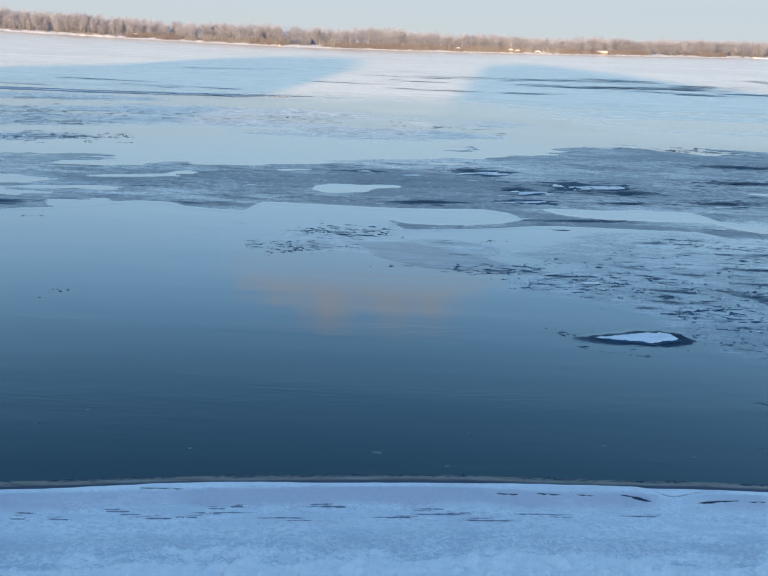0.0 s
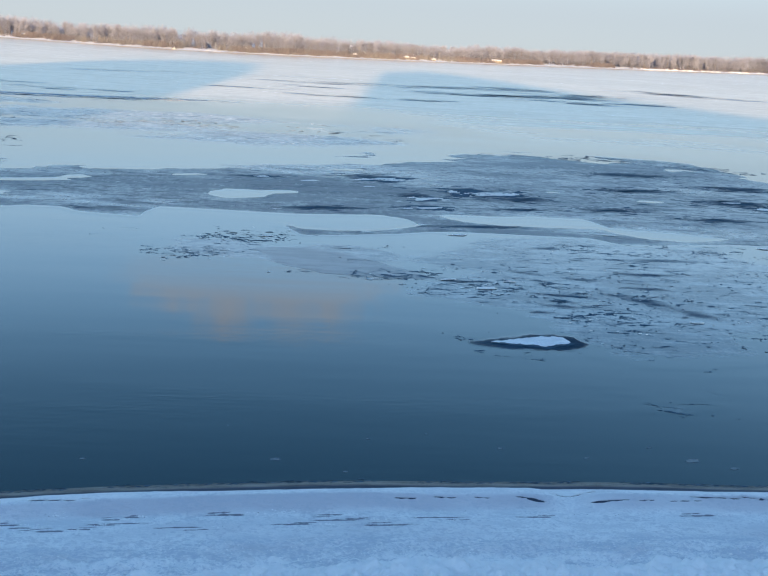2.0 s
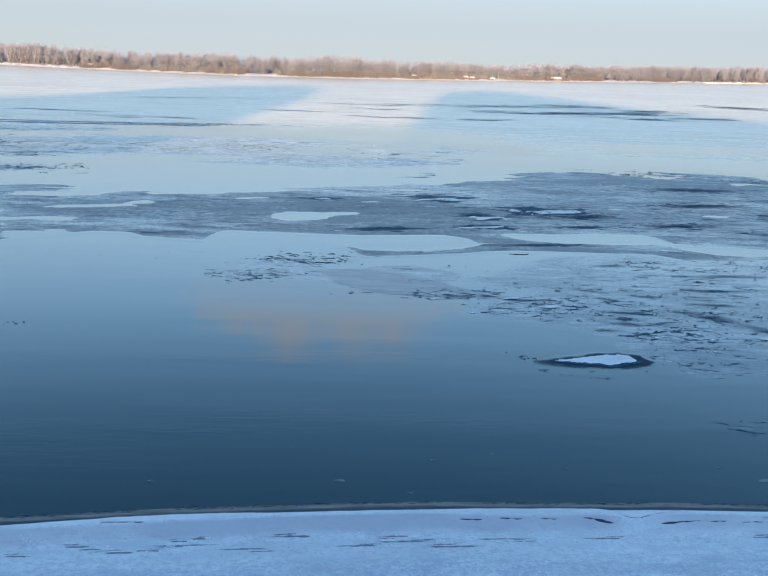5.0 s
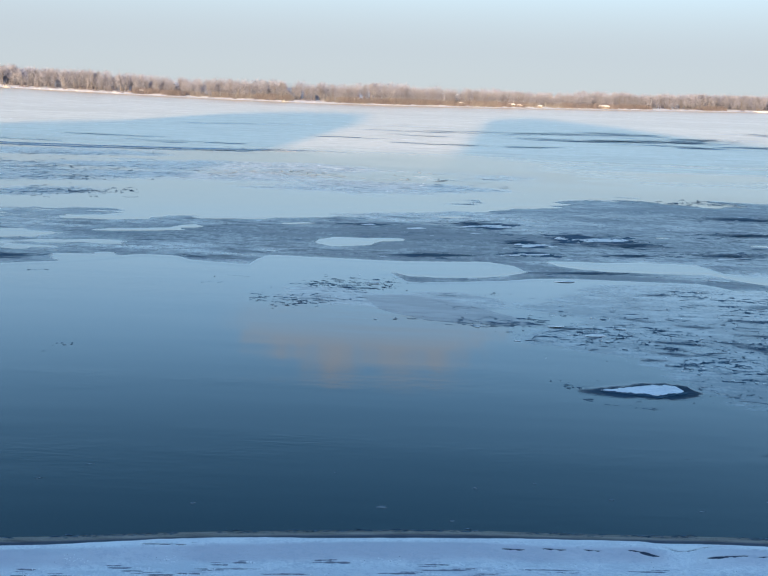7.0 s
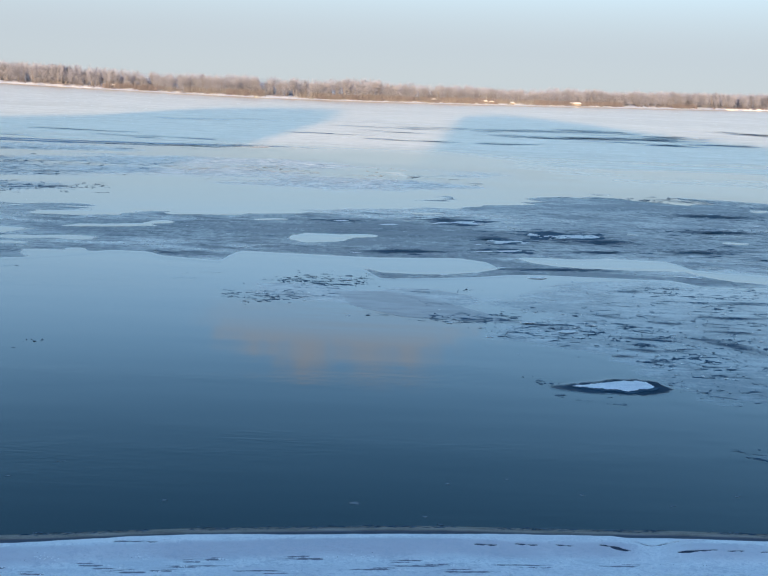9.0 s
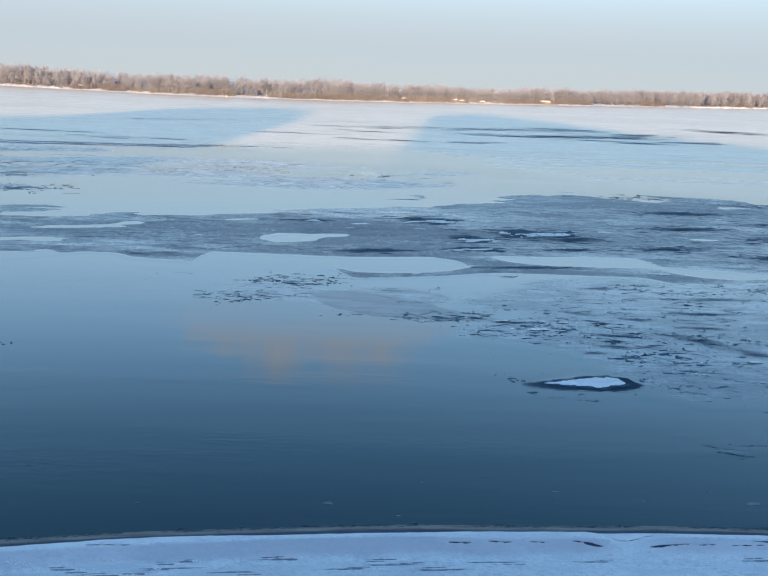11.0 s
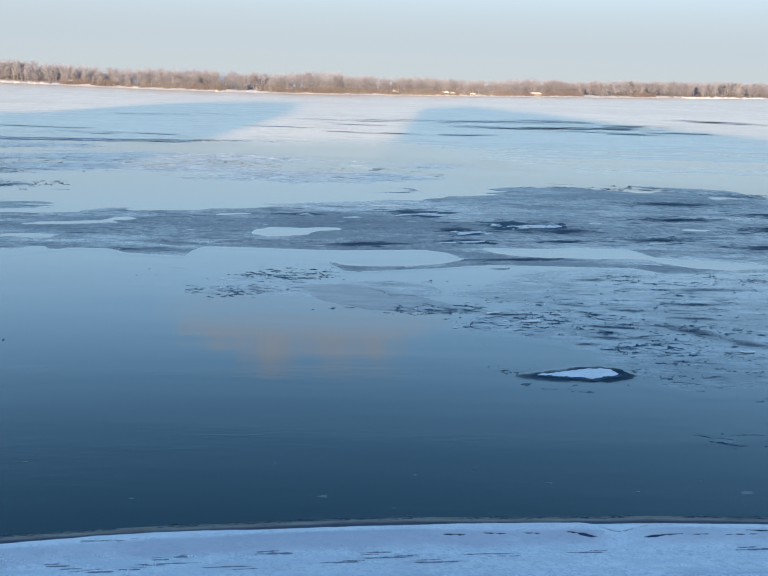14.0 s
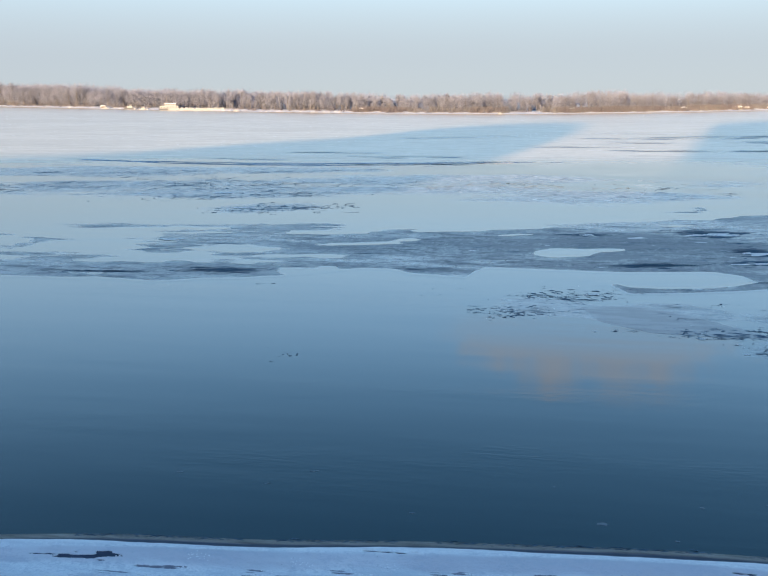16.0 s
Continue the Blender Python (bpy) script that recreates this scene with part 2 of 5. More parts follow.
def make_snow(name="snow", low=(0.76, 0.775, 0.80), high=(0.95, 0.95, 0.95), scale=1.0):
    m = Mat(name, high, 0.7, ior=1.31, spec=0.3)
    big = m.noise(0.9 * scale, 5, 0.6, stretch=(0.5, 1.4, 1))
    fine = m.noise(9.0 * scale, 4, 0.65)
    s = m.math("ADD", m.math("MULTIPLY", big, 0.6), m.math("MULTIPLY", fine, 0.4))
    col = m.mix(m.ramp(s, 0.40, 0.58), low, high)
    # duller colour for scoured snow and for the painted shade behind the berm
    scour_shade = m.ramp(m.math("ADD", attr(m, "thin"), m.math("ADD", centred(m, big, 0.9), centred(m, fine, 0.5))), 0.35, 1.0, 0.0, 0.8)
    col = m.mix(scour_shade, col, (0.57, 0.56, 0.61))
    # blue-grey mottling in the colour stands in for small shade in the crust
    crust_shade = m.noise(5.0 * scale, 6, 0.74, stretch=(0.75, 0.9, 1), warp=0.5)
    col = m.mix(m.math("MULTIPLY", m.ramp(m.math("ADD", crust_shade, centred(m, big, 0.5)), 0.50, 0.62, 0.0, 0.55), m.ramp(attr(m, "thin"), 0.0, 0.4)), col, (0.56, 0.585, 0.64))
    # low spots between the lumps are coloured darker, as their shade
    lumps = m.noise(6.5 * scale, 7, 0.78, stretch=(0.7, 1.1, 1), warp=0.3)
    hollow_shade = m.math("MULTIPLY", m.ramp(m.math("ADD", lumps, centred(m, big, 0.5)), 0.42, 0.53, 0.75, 0.0), m.ramp(attr(m, "crust"), 0.1, 0.9))
    col = m.mix(hollow_shade, col, (0.57, 0.61, 0.68))
    # scraped tracks turn dark violet: shade of the grooves, put into the colour
    groove_shade = m.math("ADD", attr(m, "scrape"), m.math("ADD", centred(m, fine, 1.2), centred(m, lumps, 1.2)))
    groove_shade = m.math("MULTIPLY", m.ramp(groove_shade, 0.95, 1.75, 0.0, 0.85), m.ramp(attr(m, "scrape"), 0.1, 0.4))
    col = m.mix(groove_shade, col, (0.115, 0.115, 0.165))
    fresh = m.ramp(m.math("ADD", attr(m, "thin"), centred(m, fine, 0.7)), -0.55, -0.1, 1.0, 0.0)
    m.color(m.mix(fresh, col, (0.96, 0.96, 0.96)))
    crust = m.noise(2.6 * scale, 6, 0.7, stretch=(0.6, 1.2, 1))
    m.bump(m.math("ADD", m.math("MULTIPLY", fine, 0.012 / scale), m.math("MULTIPLY", crust, 0.075 / scale)), 1.0, 1.0)
    return m.m


def make_sand(name="wet_sand", frozen=False):
    m = Mat(name, (0.2, 0.17, 0.13), 0.75)
    big = m.noise(1.4, 5, 0.6, stretch=(0.35, 2.0, 1))
    fine = m.noise(22.0, 4, 0.7)
    s = m.math("ADD", m.math("MULTIPLY", big, 0.6), m.math("MULTIPLY", fine, 0.4))
    soil = m.mix(m.ramp(s, 0.34, 0.62), (0.024, 0.036, 0.066), (0.048, 0.066, 0.110))
    if frozen:
        m.color(soil)
    else:
        m.color(m.mix(attr(m, "soil"), m.mix(m.ramp(s, 0.34, 0.62), (0.11, 0.098, 0.085), (0.34, 0.31, 0.265)), soil))
    m.bump(fine, 0.5, 0.02)
    return m.m


def make_bark():
    m = Mat("grey_bark", (0.2, 0.16, 0.14), 0.85)
    m.color(m.mix(m.noise(0.7, 4), (0.06, 0.063, 0.075), (0.14, 0.142, 0.165)))
    return m.m


def make_twigs(name, a, b, differ=0.0):
    """Twigs that vary from one to the next, and from tree to tree."""
    m = Mat(name, a, 0.85, spec=0.2)
    tone = m.math("ADD", m.math("MULTIPLY", m.island(), 1.0 - differ), m.math("MULTIPLY", m.own(), differ))
    m.color(m.mix(tone, a, b))
    return m.m


def make_paint(name, a, b, rough=0.55):
    m = Mat(name, a, rough)
    m.color(m.mix(m.noise(0.8, 5, 0.65), a, b))
    return m.m


WATER, FAR_ICE, GREY_ICE, LILAC_ICE = make_water(), make_far_ice(), make_grey_ice(), make_lilac_ice()
THIN_ICE, DARK_ICE, SHARD, RIM, FLAKE, SLATE = make_thin_ice(), make_dark_ice(), make_shard(), make_rim(), make_flake(), make_slate()
YOUNG_ICE, LEAD_ICE = make_young_ice(), make_lead_ice()
SNOW = make_snow()
# darker, bluer copy of the snow: its colour offsets the strong low sun
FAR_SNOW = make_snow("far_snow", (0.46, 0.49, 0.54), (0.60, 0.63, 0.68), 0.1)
PALE_ICE = make_snow("snow_crusted_ice", (0.78, 0.75, 0.71), (0.95, 0.91, 0.86), 0.8)
FRESH_SNOW = make_snow("fresh_snow", (0.90, 0.90, 0.91), (0.95, 0.95, 0.95))
SAND, SOIL, BARK = make_sand(), make_sand("frozen_soil", True), make_bark()
BRUSH = make_paint("snowy_scrub", (0.10, 0.10, 0.11), (0.46, 0.47, 0.50), 0.9)
# haze blue is mixed into both twig colours, more into the woods behind
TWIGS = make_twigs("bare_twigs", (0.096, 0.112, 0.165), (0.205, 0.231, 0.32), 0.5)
BACK_TWIGS = make_twigs("hazed_twigs", (0.115, 0.140, 0.215), (0.205, 0.240, 0.345))
RED_TWIGS = make_twigs("willow_twigs", (0.082, 0.080, 0.098), (0.125, 0.122, 0.145))
BRUSHWOOD = make_twigs("brushwood", (0.065, 0.075, 0.105), (0.12, 0.135, 0.185))
REEDS = make_twigs("dry_reeds", (0.10, 0.105, 0.122), (0.15, 0.154, 0.176))
CREAM = make_paint("cream_paint", (0.15, 0.18, 0.225), (0.225, 0.26, 0.31))
WHITE = make_paint("white_paint", (0.17, 0.19, 0.23), (0.24, 0.265, 0.31))
HULL = make_paint("dark_hull_paint", (0.05, 0.06, 0.08), (0.11, 0.12, 0.14))
PLANKS = make_paint("grey_planks", (0.08, 0.08, 0.088), (0.135, 0.135, 0.145), 0.8)
WOOD = make_paint("weathered_wood", (0.16, 0.11, 0.08), (0.27, 0.20, 0.15), 0.8)
GLASS = make_paint("dark_glass", (0.02, 0.025, 0.03), (0.03, 0.035, 0.04), 0.1)


# ---- shape helpers ----
rng = np.random.default_rng(7)


def lattice(ix, iy, seed):
    h = (ix.astype(np.int64) * 374761393 + iy.astype(np.int64) * 668265263 + seed * 974634777) & 0x7FFFFFFF
    h = ((h ^ (h >> 13)) * 1274126177) & 0x7FFFFFFF
    return ((h ^ (h >> 16)) & 0xFFFF) / 65535.0


def soft_noise(x, y, size, seed=0):
    """Smooth value noise, 0 to 1, with cells of the given size."""
    x, y = np.asarray(x, float) / size, np.asarray(y, float) / size
    ix, iy = np.floor(x), np.floor(y)
    fx, fy = x - ix, y - iy
    fx, fy = fx * fx * (3 - 2 * fx), fy * fy * (3 - 2 * fy)
    a, b = lattice(ix, iy, seed), lattice(ix + 1, iy, seed)
    c, d = lattice(ix, iy + 1, seed), lattice(ix + 1, iy + 1, seed)
    return (a * (1 - fx) + b * fx) * (1 - fy) + (c * (1 - fx) + d * fx) * fy


def fbm(x, y, size, seed=0, octaves=4):
    total, weight, norm = 0.0, 1.0, 0.0
    for k in range(octaves):
        total = total + weight * (soft_noise(x, y, size / 2**k, seed + 17 * k) - 0.5)
        norm += weight
        weight *= 0.55
    return total / norm


def step(v, low, high):
    t = np.clip((v - low) / (high - low), 0, 1)
    return t * t * (3 - 2 * t)


def blob(x, y, cx, cy, rx, ry, turn=0.0):
    """Positive inside an ellipse, 1 at its middle, falling through 0 at its rim."""
    c, s = math.cos(radians(turn)), math.sin(radians(turn))
    u, v = (x - cx) * c + (y - cy) * s, -(x - cx) * s + (y - cy) * c
    return 1 - np.sqrt((u / rx) ** 2 + (v / ry) ** 2)


def mesh_of(name, verts, faces, material):
    me = bpy.data.meshes.new(name)
    me.from_pydata([tuple(v) for v in verts], [], [tuple(f) for f in faces])
    me.materials.append(material)
    me.update()
    return me


def smooth(me):
    me.polygons.foreach_set("use_smooth", [True] * len(me.polygons))
    return me


def grid_mesh(name, xs, ys, height, material):
    X, Y = np.meshgrid(xs, ys)
    Z = height(X, Y)
    nx, ny = len(xs), len(ys)
    idx = np.arange(nx * ny).reshape(ny, nx)
    faces = np.stack([idx[:-1, :-1], idx[:-1, 1:], idx[1:, 1:], idx[1:, :-1]], -1).reshape(-1, 4)
    verts = np.stack([X, Y, Z], -1).reshape(-1, 3)
    return smooth(mesh_of(name, verts.tolist(), faces.tolist(), material))


def sheet_mesh(name, xs, ys, mask, height, thick, material, **fields):
    """A sheet where mask(x, y) > 0, cut cleanly along the mask's rim, with a rim of the given thickness."""
    X, Y = np.meshgrid(xs, ys)
    M = mask(X, Y).ravel()
    P = np.stack([X.ravel(), Y.ravel()], -1)
    nx, ny = len(xs), len(ys)
    idx = np.arange(nx * ny).reshape(ny, nx)
    a, b, c, d = idx[:-1, :-1].ravel(), idx[:-1, 1:].ravel(), idx[1:, 1:].ravel(), idx[1:, :-1].ravel()
    tri = np.concatenate([np.stack([a, b, c], -1), np.stack([a, c, d], -1)])
    ins = M[tri] > 0
    n = ins.sum(1)
    full = tri[n == 3]
    pts, cuts = [], {}

    def cut(i, j):
        key = (i, j) if i < j else (j, i)
        if key not in cuts:
            t = M[i] / (M[i] - M[j])
            cuts[key] = len(P) + len(pts)
            pts.append(P[i] + (P[j] - P[i]) * t)
        return cuts[key]

    faces, rim = full.tolist(), []
    for q, w in zip(tri[(n == 1) | (n == 2)].tolist(), ins[(n == 1) | (n == 2)].tolist()):
        if sum(w) == 1:
            k = w.index(True)
            i, j, l = q[k], q[(k + 1) % 3], q[(k + 2) % 3]
            e, f = cut(i, j), cut(i, l)
            faces.append([i, e, f])
            rim.append((e, f))
        else:
            k = w.index(False)
            i, j, l = q[k], q[(k + 1) % 3], q[(k + 2) % 3]
            e, f = cut(j, i), cut(l, i)
            faces.append([e, j, l])
            faces.append([e, l, f])
            rim.append((f, e))
    allp = np.concatenate([P, np.array(pts).reshape(-1, 2)])
    z = height(allp[:, 0], allp[:, 1])
    used = np.unique(np.concatenate([np.ravel(f) for f in faces])) if faces else np.array([], int)
    remap = -np.ones(len(allp), int)
    remap[used] = np.arange(len(used))
    verts = np.concatenate([allp[used], z[used, None]], 1)
    faces = [[int(remap[k]) for k in f] for f in faces]
    low, lowverts = {}, []
    for e, f in rim if thick > 0.012 else ():
        for k in (e, f):
            if k not in low:
                low[k] = len(verts) + len(lowverts)
                v = verts[remap[k]]
                lowverts += [(v[0], v[1], v[2] - thick), (v[0], v[1], v[2])]
        faces.append([low[f] + 1, low[e] + 1, low[e], low[f]])
    verts = np.concatenate([verts, np.array(lowverts).reshape(-1, 3)])
    me = smooth(mesh_of(name, verts.tolist(), faces, material))
    for key, field in fields.items():
        values = np.ascontiguousarray(field(verts[:, 0], verts[:, 1]), dtype=np.float32)
        me.attributes.new(key, "FLOAT", "POINT").data.foreach_set("value", values)
    return me


def part(name, me, parent, label=""):
    ob = new(name, me)
    ob.parent = parent
    return tagged(ob, label) if label else ob


def box_mesh(name, size, at, material, bevel=0.0):
    bm = bmesh.new()
    bmesh.ops.create_cube(bm, size=1.0, matrix=Matrix.Translation(at) @ Matrix.Diagonal((*size, 1)))
    if bevel:
        bmesh.ops.bevel(bm, geom=bm.edges[:], offset=bevel, segments=2, affect="EDGES")
    me = bpy.data.meshes.new(name)
    bm.to_mesh(me)
    bm.free()
    me.materials.append(material)
    return me


# ---- the near shore ----
def shore_y(x):
    u = np.clip(x, -60, 60)
    return 39.65 + 0.078 * u - 0.0025 * u**2 + 0.00002 * u**3 + 0.05 * np.sin(0.55 * x) - 0.42 * np.exp(-(((x + 12) / 6.5) ** 2))


def bank_z(x, y):
    """Height of the near bank: a beach with a low cusped berm, a slope, the bluff and an unseen hill added to cast
    shade.
    """
    d = shore_y(x) - y
    z = 0.004 + np.where(d < 0, 0.06 * d, 0.055 * np.minimum(d, 1.2))
    cusp = 0.35 * np.sin(x * 0.42 + 1.3) + 0.5 * fbm(x, 0 * x, 6.0, 5, 2)
    gap = np.exp(-(((x - 11.9) / 0.8) ** 2))
    z = z + (1 - 0.7 * gap) * 0.42 * (step(d, 1.15 + cusp * 0.2, 1.8 + cusp * 0.3) - 0.85 * step(d, 2.05 + cusp * 0.5, 3.3 + cusp * 0.5))
    z = z + 0.045 * np.clip(d - 3.0, 0, 12)
    rough = step(d, 4.6, 7.2)
    z = z + rough * (0.52 * fbm(x, y * 1.3, 1.0, 3, 5) + 0.20 * fbm(x, y, 0.25, 9, 2))
    z = z + step(d + 1.5 * fbm(x, y, 3, 14, 2), 7.5, 8.2) * (1.0 * np.abs(fbm(x, y, 0.7, 12, 4)) + 0.15)
    z = z + step(d, 0.3, 1.2) * (0.05 * fbm(x, y * 1.5, 1.2, 21, 4) + 0.02 * fbm(x * 0.6, y, 0.3, 23, 3))
    slope = np.clip((28.0 - y) / 27.0, 0, 1)
    z = z + slope * 14.7
    # an unseen hill added behind: saddle and two shoulders shaped to shade the ice
    shade_crest = np.interp(x, [-240, -206, -194, -186, -170, -164, -155, -140, -118, -105, -102.5, -49, -46.5, -42, -25, -8, 2, 13, 23, 31, 39, 64, 82, 130],
                      [62, 65.5, 69, 72.8, 76, 83.4, 88.1, 91.6, 93.4, 91.4, 56, 56, 90.5, 92.5, 96.4, 93.3, 90.6, 87.8, 83.4, 80.9, 77.8, 73, 68.7, 62])
    shade_crest = 16.0 + (shade_crest - 16.0) * (1 - 0.85 * step(np.abs(x), 420, 700))
    back = step(-y, 300, 350)
    return np.where(y < -10, z * (1 - back) + shade_crest * back, z)


def axis(*spans):
    out = []
    for a, b, n in spans:
        out += list(np.linspace(a, b, n, endpoint=False))
    return np.array(out + [spans[-1][1]])


riverbank = new("riverbank", grid_mesh("riverbank", axis((-800, -220, 30), (-220, -30, 95), (-30, 26, 280), (26, 120, 47), (120, 800, 40)),
                axis((-450, -280, 50), (-280, -10, 30), (-10, 28, 50), (28, 42, 110), (42, 60, 12)),
                lambda x, y: bank_z(x, y) - 0.16 * step(shore_y(x) - y, 3.6, 5.0) - 1.0 * step(shore_y(x) - y, 9, 14), SAND))
co = np.array([v.co[:2] for v in riverbank.data.vertices])
riverbank.data.attributes.new("soil", "FLOAT", "POINT").data.foreach_set("value", step(shore_y(co[:, 0]) - co[:, 1], 0.34, 0.52).astype(np.float32))
tagged(riverbank, "wet brown sand beach below a high bluff", "river bank", kind="structure")

# bare places where wind and tracks have laid the sand open: x, y, half length, half width, turn
PATCHES = [(10.2, 38.36, 0.42, 0.09, -4), (10.6, 38.22, 0.38, 0.15, -6), (13.25, 38.28, 0.38, 0.15, 3), (13.75, 38.36, 0.35, 0.10, 8), (14.3, 38.49, 0.22, 0.09, 4), (15.3, 38.55, 0.32, 0.09, 4),
           (-19.6, 34.8, 1.4, 0.20, 9), (-20.9, 34.7, 0.8, 0.06, 9), (17.2, 38.6, 0.7, 0.05, 4), (-12.6, 36.9, 1.75, 0.07, 6), (-8.0, 37.66, 0.95, 0.06, 6),
           (5.3, 38.52, 0.5, 0.09, 3), (6.9, 38.5, 0.55, 0.08, 1), (8.4, 38.48, 0.3, 0.08, 0), (12.8, 39.24, 1.45, 0.06, 2), (15.1, 39.33, 0.95, 0.06, 0), (19.0, 39.1, 2.0, 0.07, 0)]
# scraped tracks along the beach: x, y, half length
TRACKS = [(-12.8, 35.04, 0.30), (-12.9, 34.56, 0.26), (-9.5, 35.48, 0.44), (-9.0, 35.29, 0.4), (-5.9, 36.07, 0.32), (-5.2, 36.31, 0.27), (-5.5, 35.79, 1.04), (-6.9, 35.26, 0.49),
          (-7.9, 35.08, 0.57), (-3.2, 35.57, 0.86), (-1.6, 36.66, 0.7), (0.9, 36.0, 0.74), (2.2, 36.83, 0.57), (2.7, 36.42, 0.98), (4.6, 36.09, 0.93), (6.6, 36.8, 1.05), (-11.4, 34.67, 0.43),
          (-16.4, 34.6, 0.9), (-18.0, 33.9, 0.7), (10.4, 37.0, 0.7), (17.2, 37.4, 0.7)]
SCRAPES = [(x, y, rx * 1.15, 0.065 + 0.02 * (k % 3), 4) for k, (x, y, rx) in enumerate(TRACKS)]
SCRAPES += [(x + (0.5 if k % 2 else -0.6) * rx, y + (0.16 if k % 3 else -0.18), 0.7 * rx, 0.045, 6) for k, (x, y, rx) in enumerate(TRACKS)]


def settle(x, y):
    """The point of the bank on the eye's line to (x, y, 0)."""
    k = 1.0
    for n in range(8):
        k = 1 - (float(bank_z(np.array(x * k), np.array(y * k))) + 0.03) / EYE.z
    return x * k, y * k


BARE = [(*settle(x, y), rx, ry, turn) for x, y, rx, ry, turn in PATCHES]
SCRAPES = [(*settle(x, y), rx, ry, turn) for x, y, rx, ry, turn in SCRAPES]


def snow_mask(x, y):
    d = shore_y(x) - y
    m = (d - 0.84 - 0.10 * fbm(x, y * 2, 1.6, 31, 4)) * 2.0
    for cx, cy, rx, ry, turn in BARE:
        near = (np.abs(x - cx) < rx + 0.6) & (np.abs(y - cy) < rx * 0.25 + 0.6)
        c, s = math.cos(radians(turn)), math.sin(radians(turn))
        u, v = (x - cx) * c + (y - cy) * s, -(x - cx) * s + (y - cy) * c
        b = ry * (1 - (u / rx) ** 2) - np.abs(v) + 0.48 * fbm(u * 0.22, v * 1.4, 0.16, 77, 4) + 0.16 * fbm(u, v, 0.5, 79, 3) - 0.02
        m = np.where(near, np.minimum(m, -2 * b), m)
    return m


def scraped(x, y):
    """Where sledge and foot tracks have scraped the snow; the colour paints the shade of their grooves."""
    m = -1.0 + 0 * x
    for cx, cy, rx, ry, turn in SCRAPES:
        near = (np.abs(x - cx) < rx + 0.6) & (np.abs(y - cy) < rx * 0.25 + 0.6)
        c, s = math.cos(radians(turn)), math.sin(radians(turn))
        u, v = (x - cx) * c + (y - cy) * s, -(x - cx) * s + (y - cy) * c
        b = 1 - (u / rx) ** 2 - (v / ry) ** 2 + 2.0 * fbm(u * 0.3, v * 1.4, 0.2, 77, 4) + 1.6 * fbm(u, v, 0.5, 79, 3)
        m = np.where(near, np.maximum(m, b), m)
    return np.clip(m, -1, 1)


def snow_tone(x, y):
    """Tone of the snow: shade painted on the landward face of the berm, wind scour behind it."""
    d = shore_y(x) - y
    gap = np.exp(-(((x - 11.9) / 0.9) ** 2))
    face = step(d, 1.9, 2.3) * (1 - step(d, 2.7, 3.5))
    return (0.85 - 0.6 * gap) * face + 0.50 * step(d, 2.8, 4.0) * (1 - step(d + 1.6 * fbm(x, y, 1.6, 58, 4), 6.4, 7.2)) + 0.7 * fbm(x * 0.5, y, 1.6, 57, 5) - 0.95 * step(d + 1.5 * fbm(x, y, 3, 14, 2) + 0.8 * fbm(x, y, 0.7, 16, 4), 7.5, 7.9) - 0.3 * step(d, 0.9, 1.2) * (1 - step(d, 1.7, 2.1))


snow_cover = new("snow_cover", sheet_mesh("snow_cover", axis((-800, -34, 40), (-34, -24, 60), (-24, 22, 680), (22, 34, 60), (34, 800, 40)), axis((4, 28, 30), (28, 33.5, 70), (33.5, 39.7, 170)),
                 snow_mask, lambda x, y: bank_z(x, y) + 0.03 + 0.01 * soft_noise(x, y, 0.3, 40) - 0.02 * step(scraped(x, y), -0.1, 0.5), 0.045, SNOW, thin=snow_tone, scrape=lambda x, y: scraped(x, y) + 1.0, crust=lambda x, y: step(shore_y(x) - y, 4.4, 6.0) + 0 * x))
tagged(snow_cover, "wind-crusted blue-white snow cover lying on the beach", "snow", kind="structure")

# scrub over the bluff and over the unseen hill added to shade the river
hill_snow = new("snow_cover", grid_mesh("snow_cover", axis((-800, -220, 30), (-220, 120, 170), (120, 800, 40)), axis((-450, -280, 50), (-280, 5.0, 60)), lambda x, y: bank_z(x, y) + 0.12, BRUSH))
tagged(hill_snow, "unseen snowy scrub slope of the bluff and the added shading hill", "snow", kind="structure")

# ---- the water ----
water = new("water", grid_mesh("water", np.linspace(-3000, 3000, 25), axis((33, 200, 20), (200, 2200, 20)), lambda x, y: 0 * x, WATER))
tagged(water, "dark calm open river water mirroring the evening sky", "water", kind="structure")


# ---- the far bank ----
def far_y(x):
    s = np.where(x < -70, 0.72, 0.95)
    return 608 + np.sqrt(90.0**2 + (s * (x + 70)) ** 2) + 6 * fbm(x, 0 * x, 60, 8, 3)


def far_z(x, d):
    """Height of the far bank, d metres inland of its shore."""
    return 1.25 * step(d, -4, 12) - 0.35 * (d < -3) + 0.9 * fbm(x, d, 25, 4, 3) * step(d, 2, 20) - 34.0 * step(d, 500, 2500)


def far_bank_mesh():
    xs = axis((-2200, -800, 30), (-800, 800, 260), (800, 2600, 30))
    ds = axis((-6, 20, 20), (20, 500, 20), (500, 2600, 12))
    X, Dd = np.meshgrid(xs, ds)
    Y, Z = far_y(X) + Dd, far_z(X, Dd)
    n = len(xs)
    idx = np.arange(X.size).reshape(X.shape)
    faces = np.stack([idx[:-1, :-1], idx[:-1, 1:], idx[1:, 1:], idx[1:, :-1]], -1).reshape(-1, 4)
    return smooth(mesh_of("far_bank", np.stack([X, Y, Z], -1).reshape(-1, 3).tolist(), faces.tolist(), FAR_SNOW))


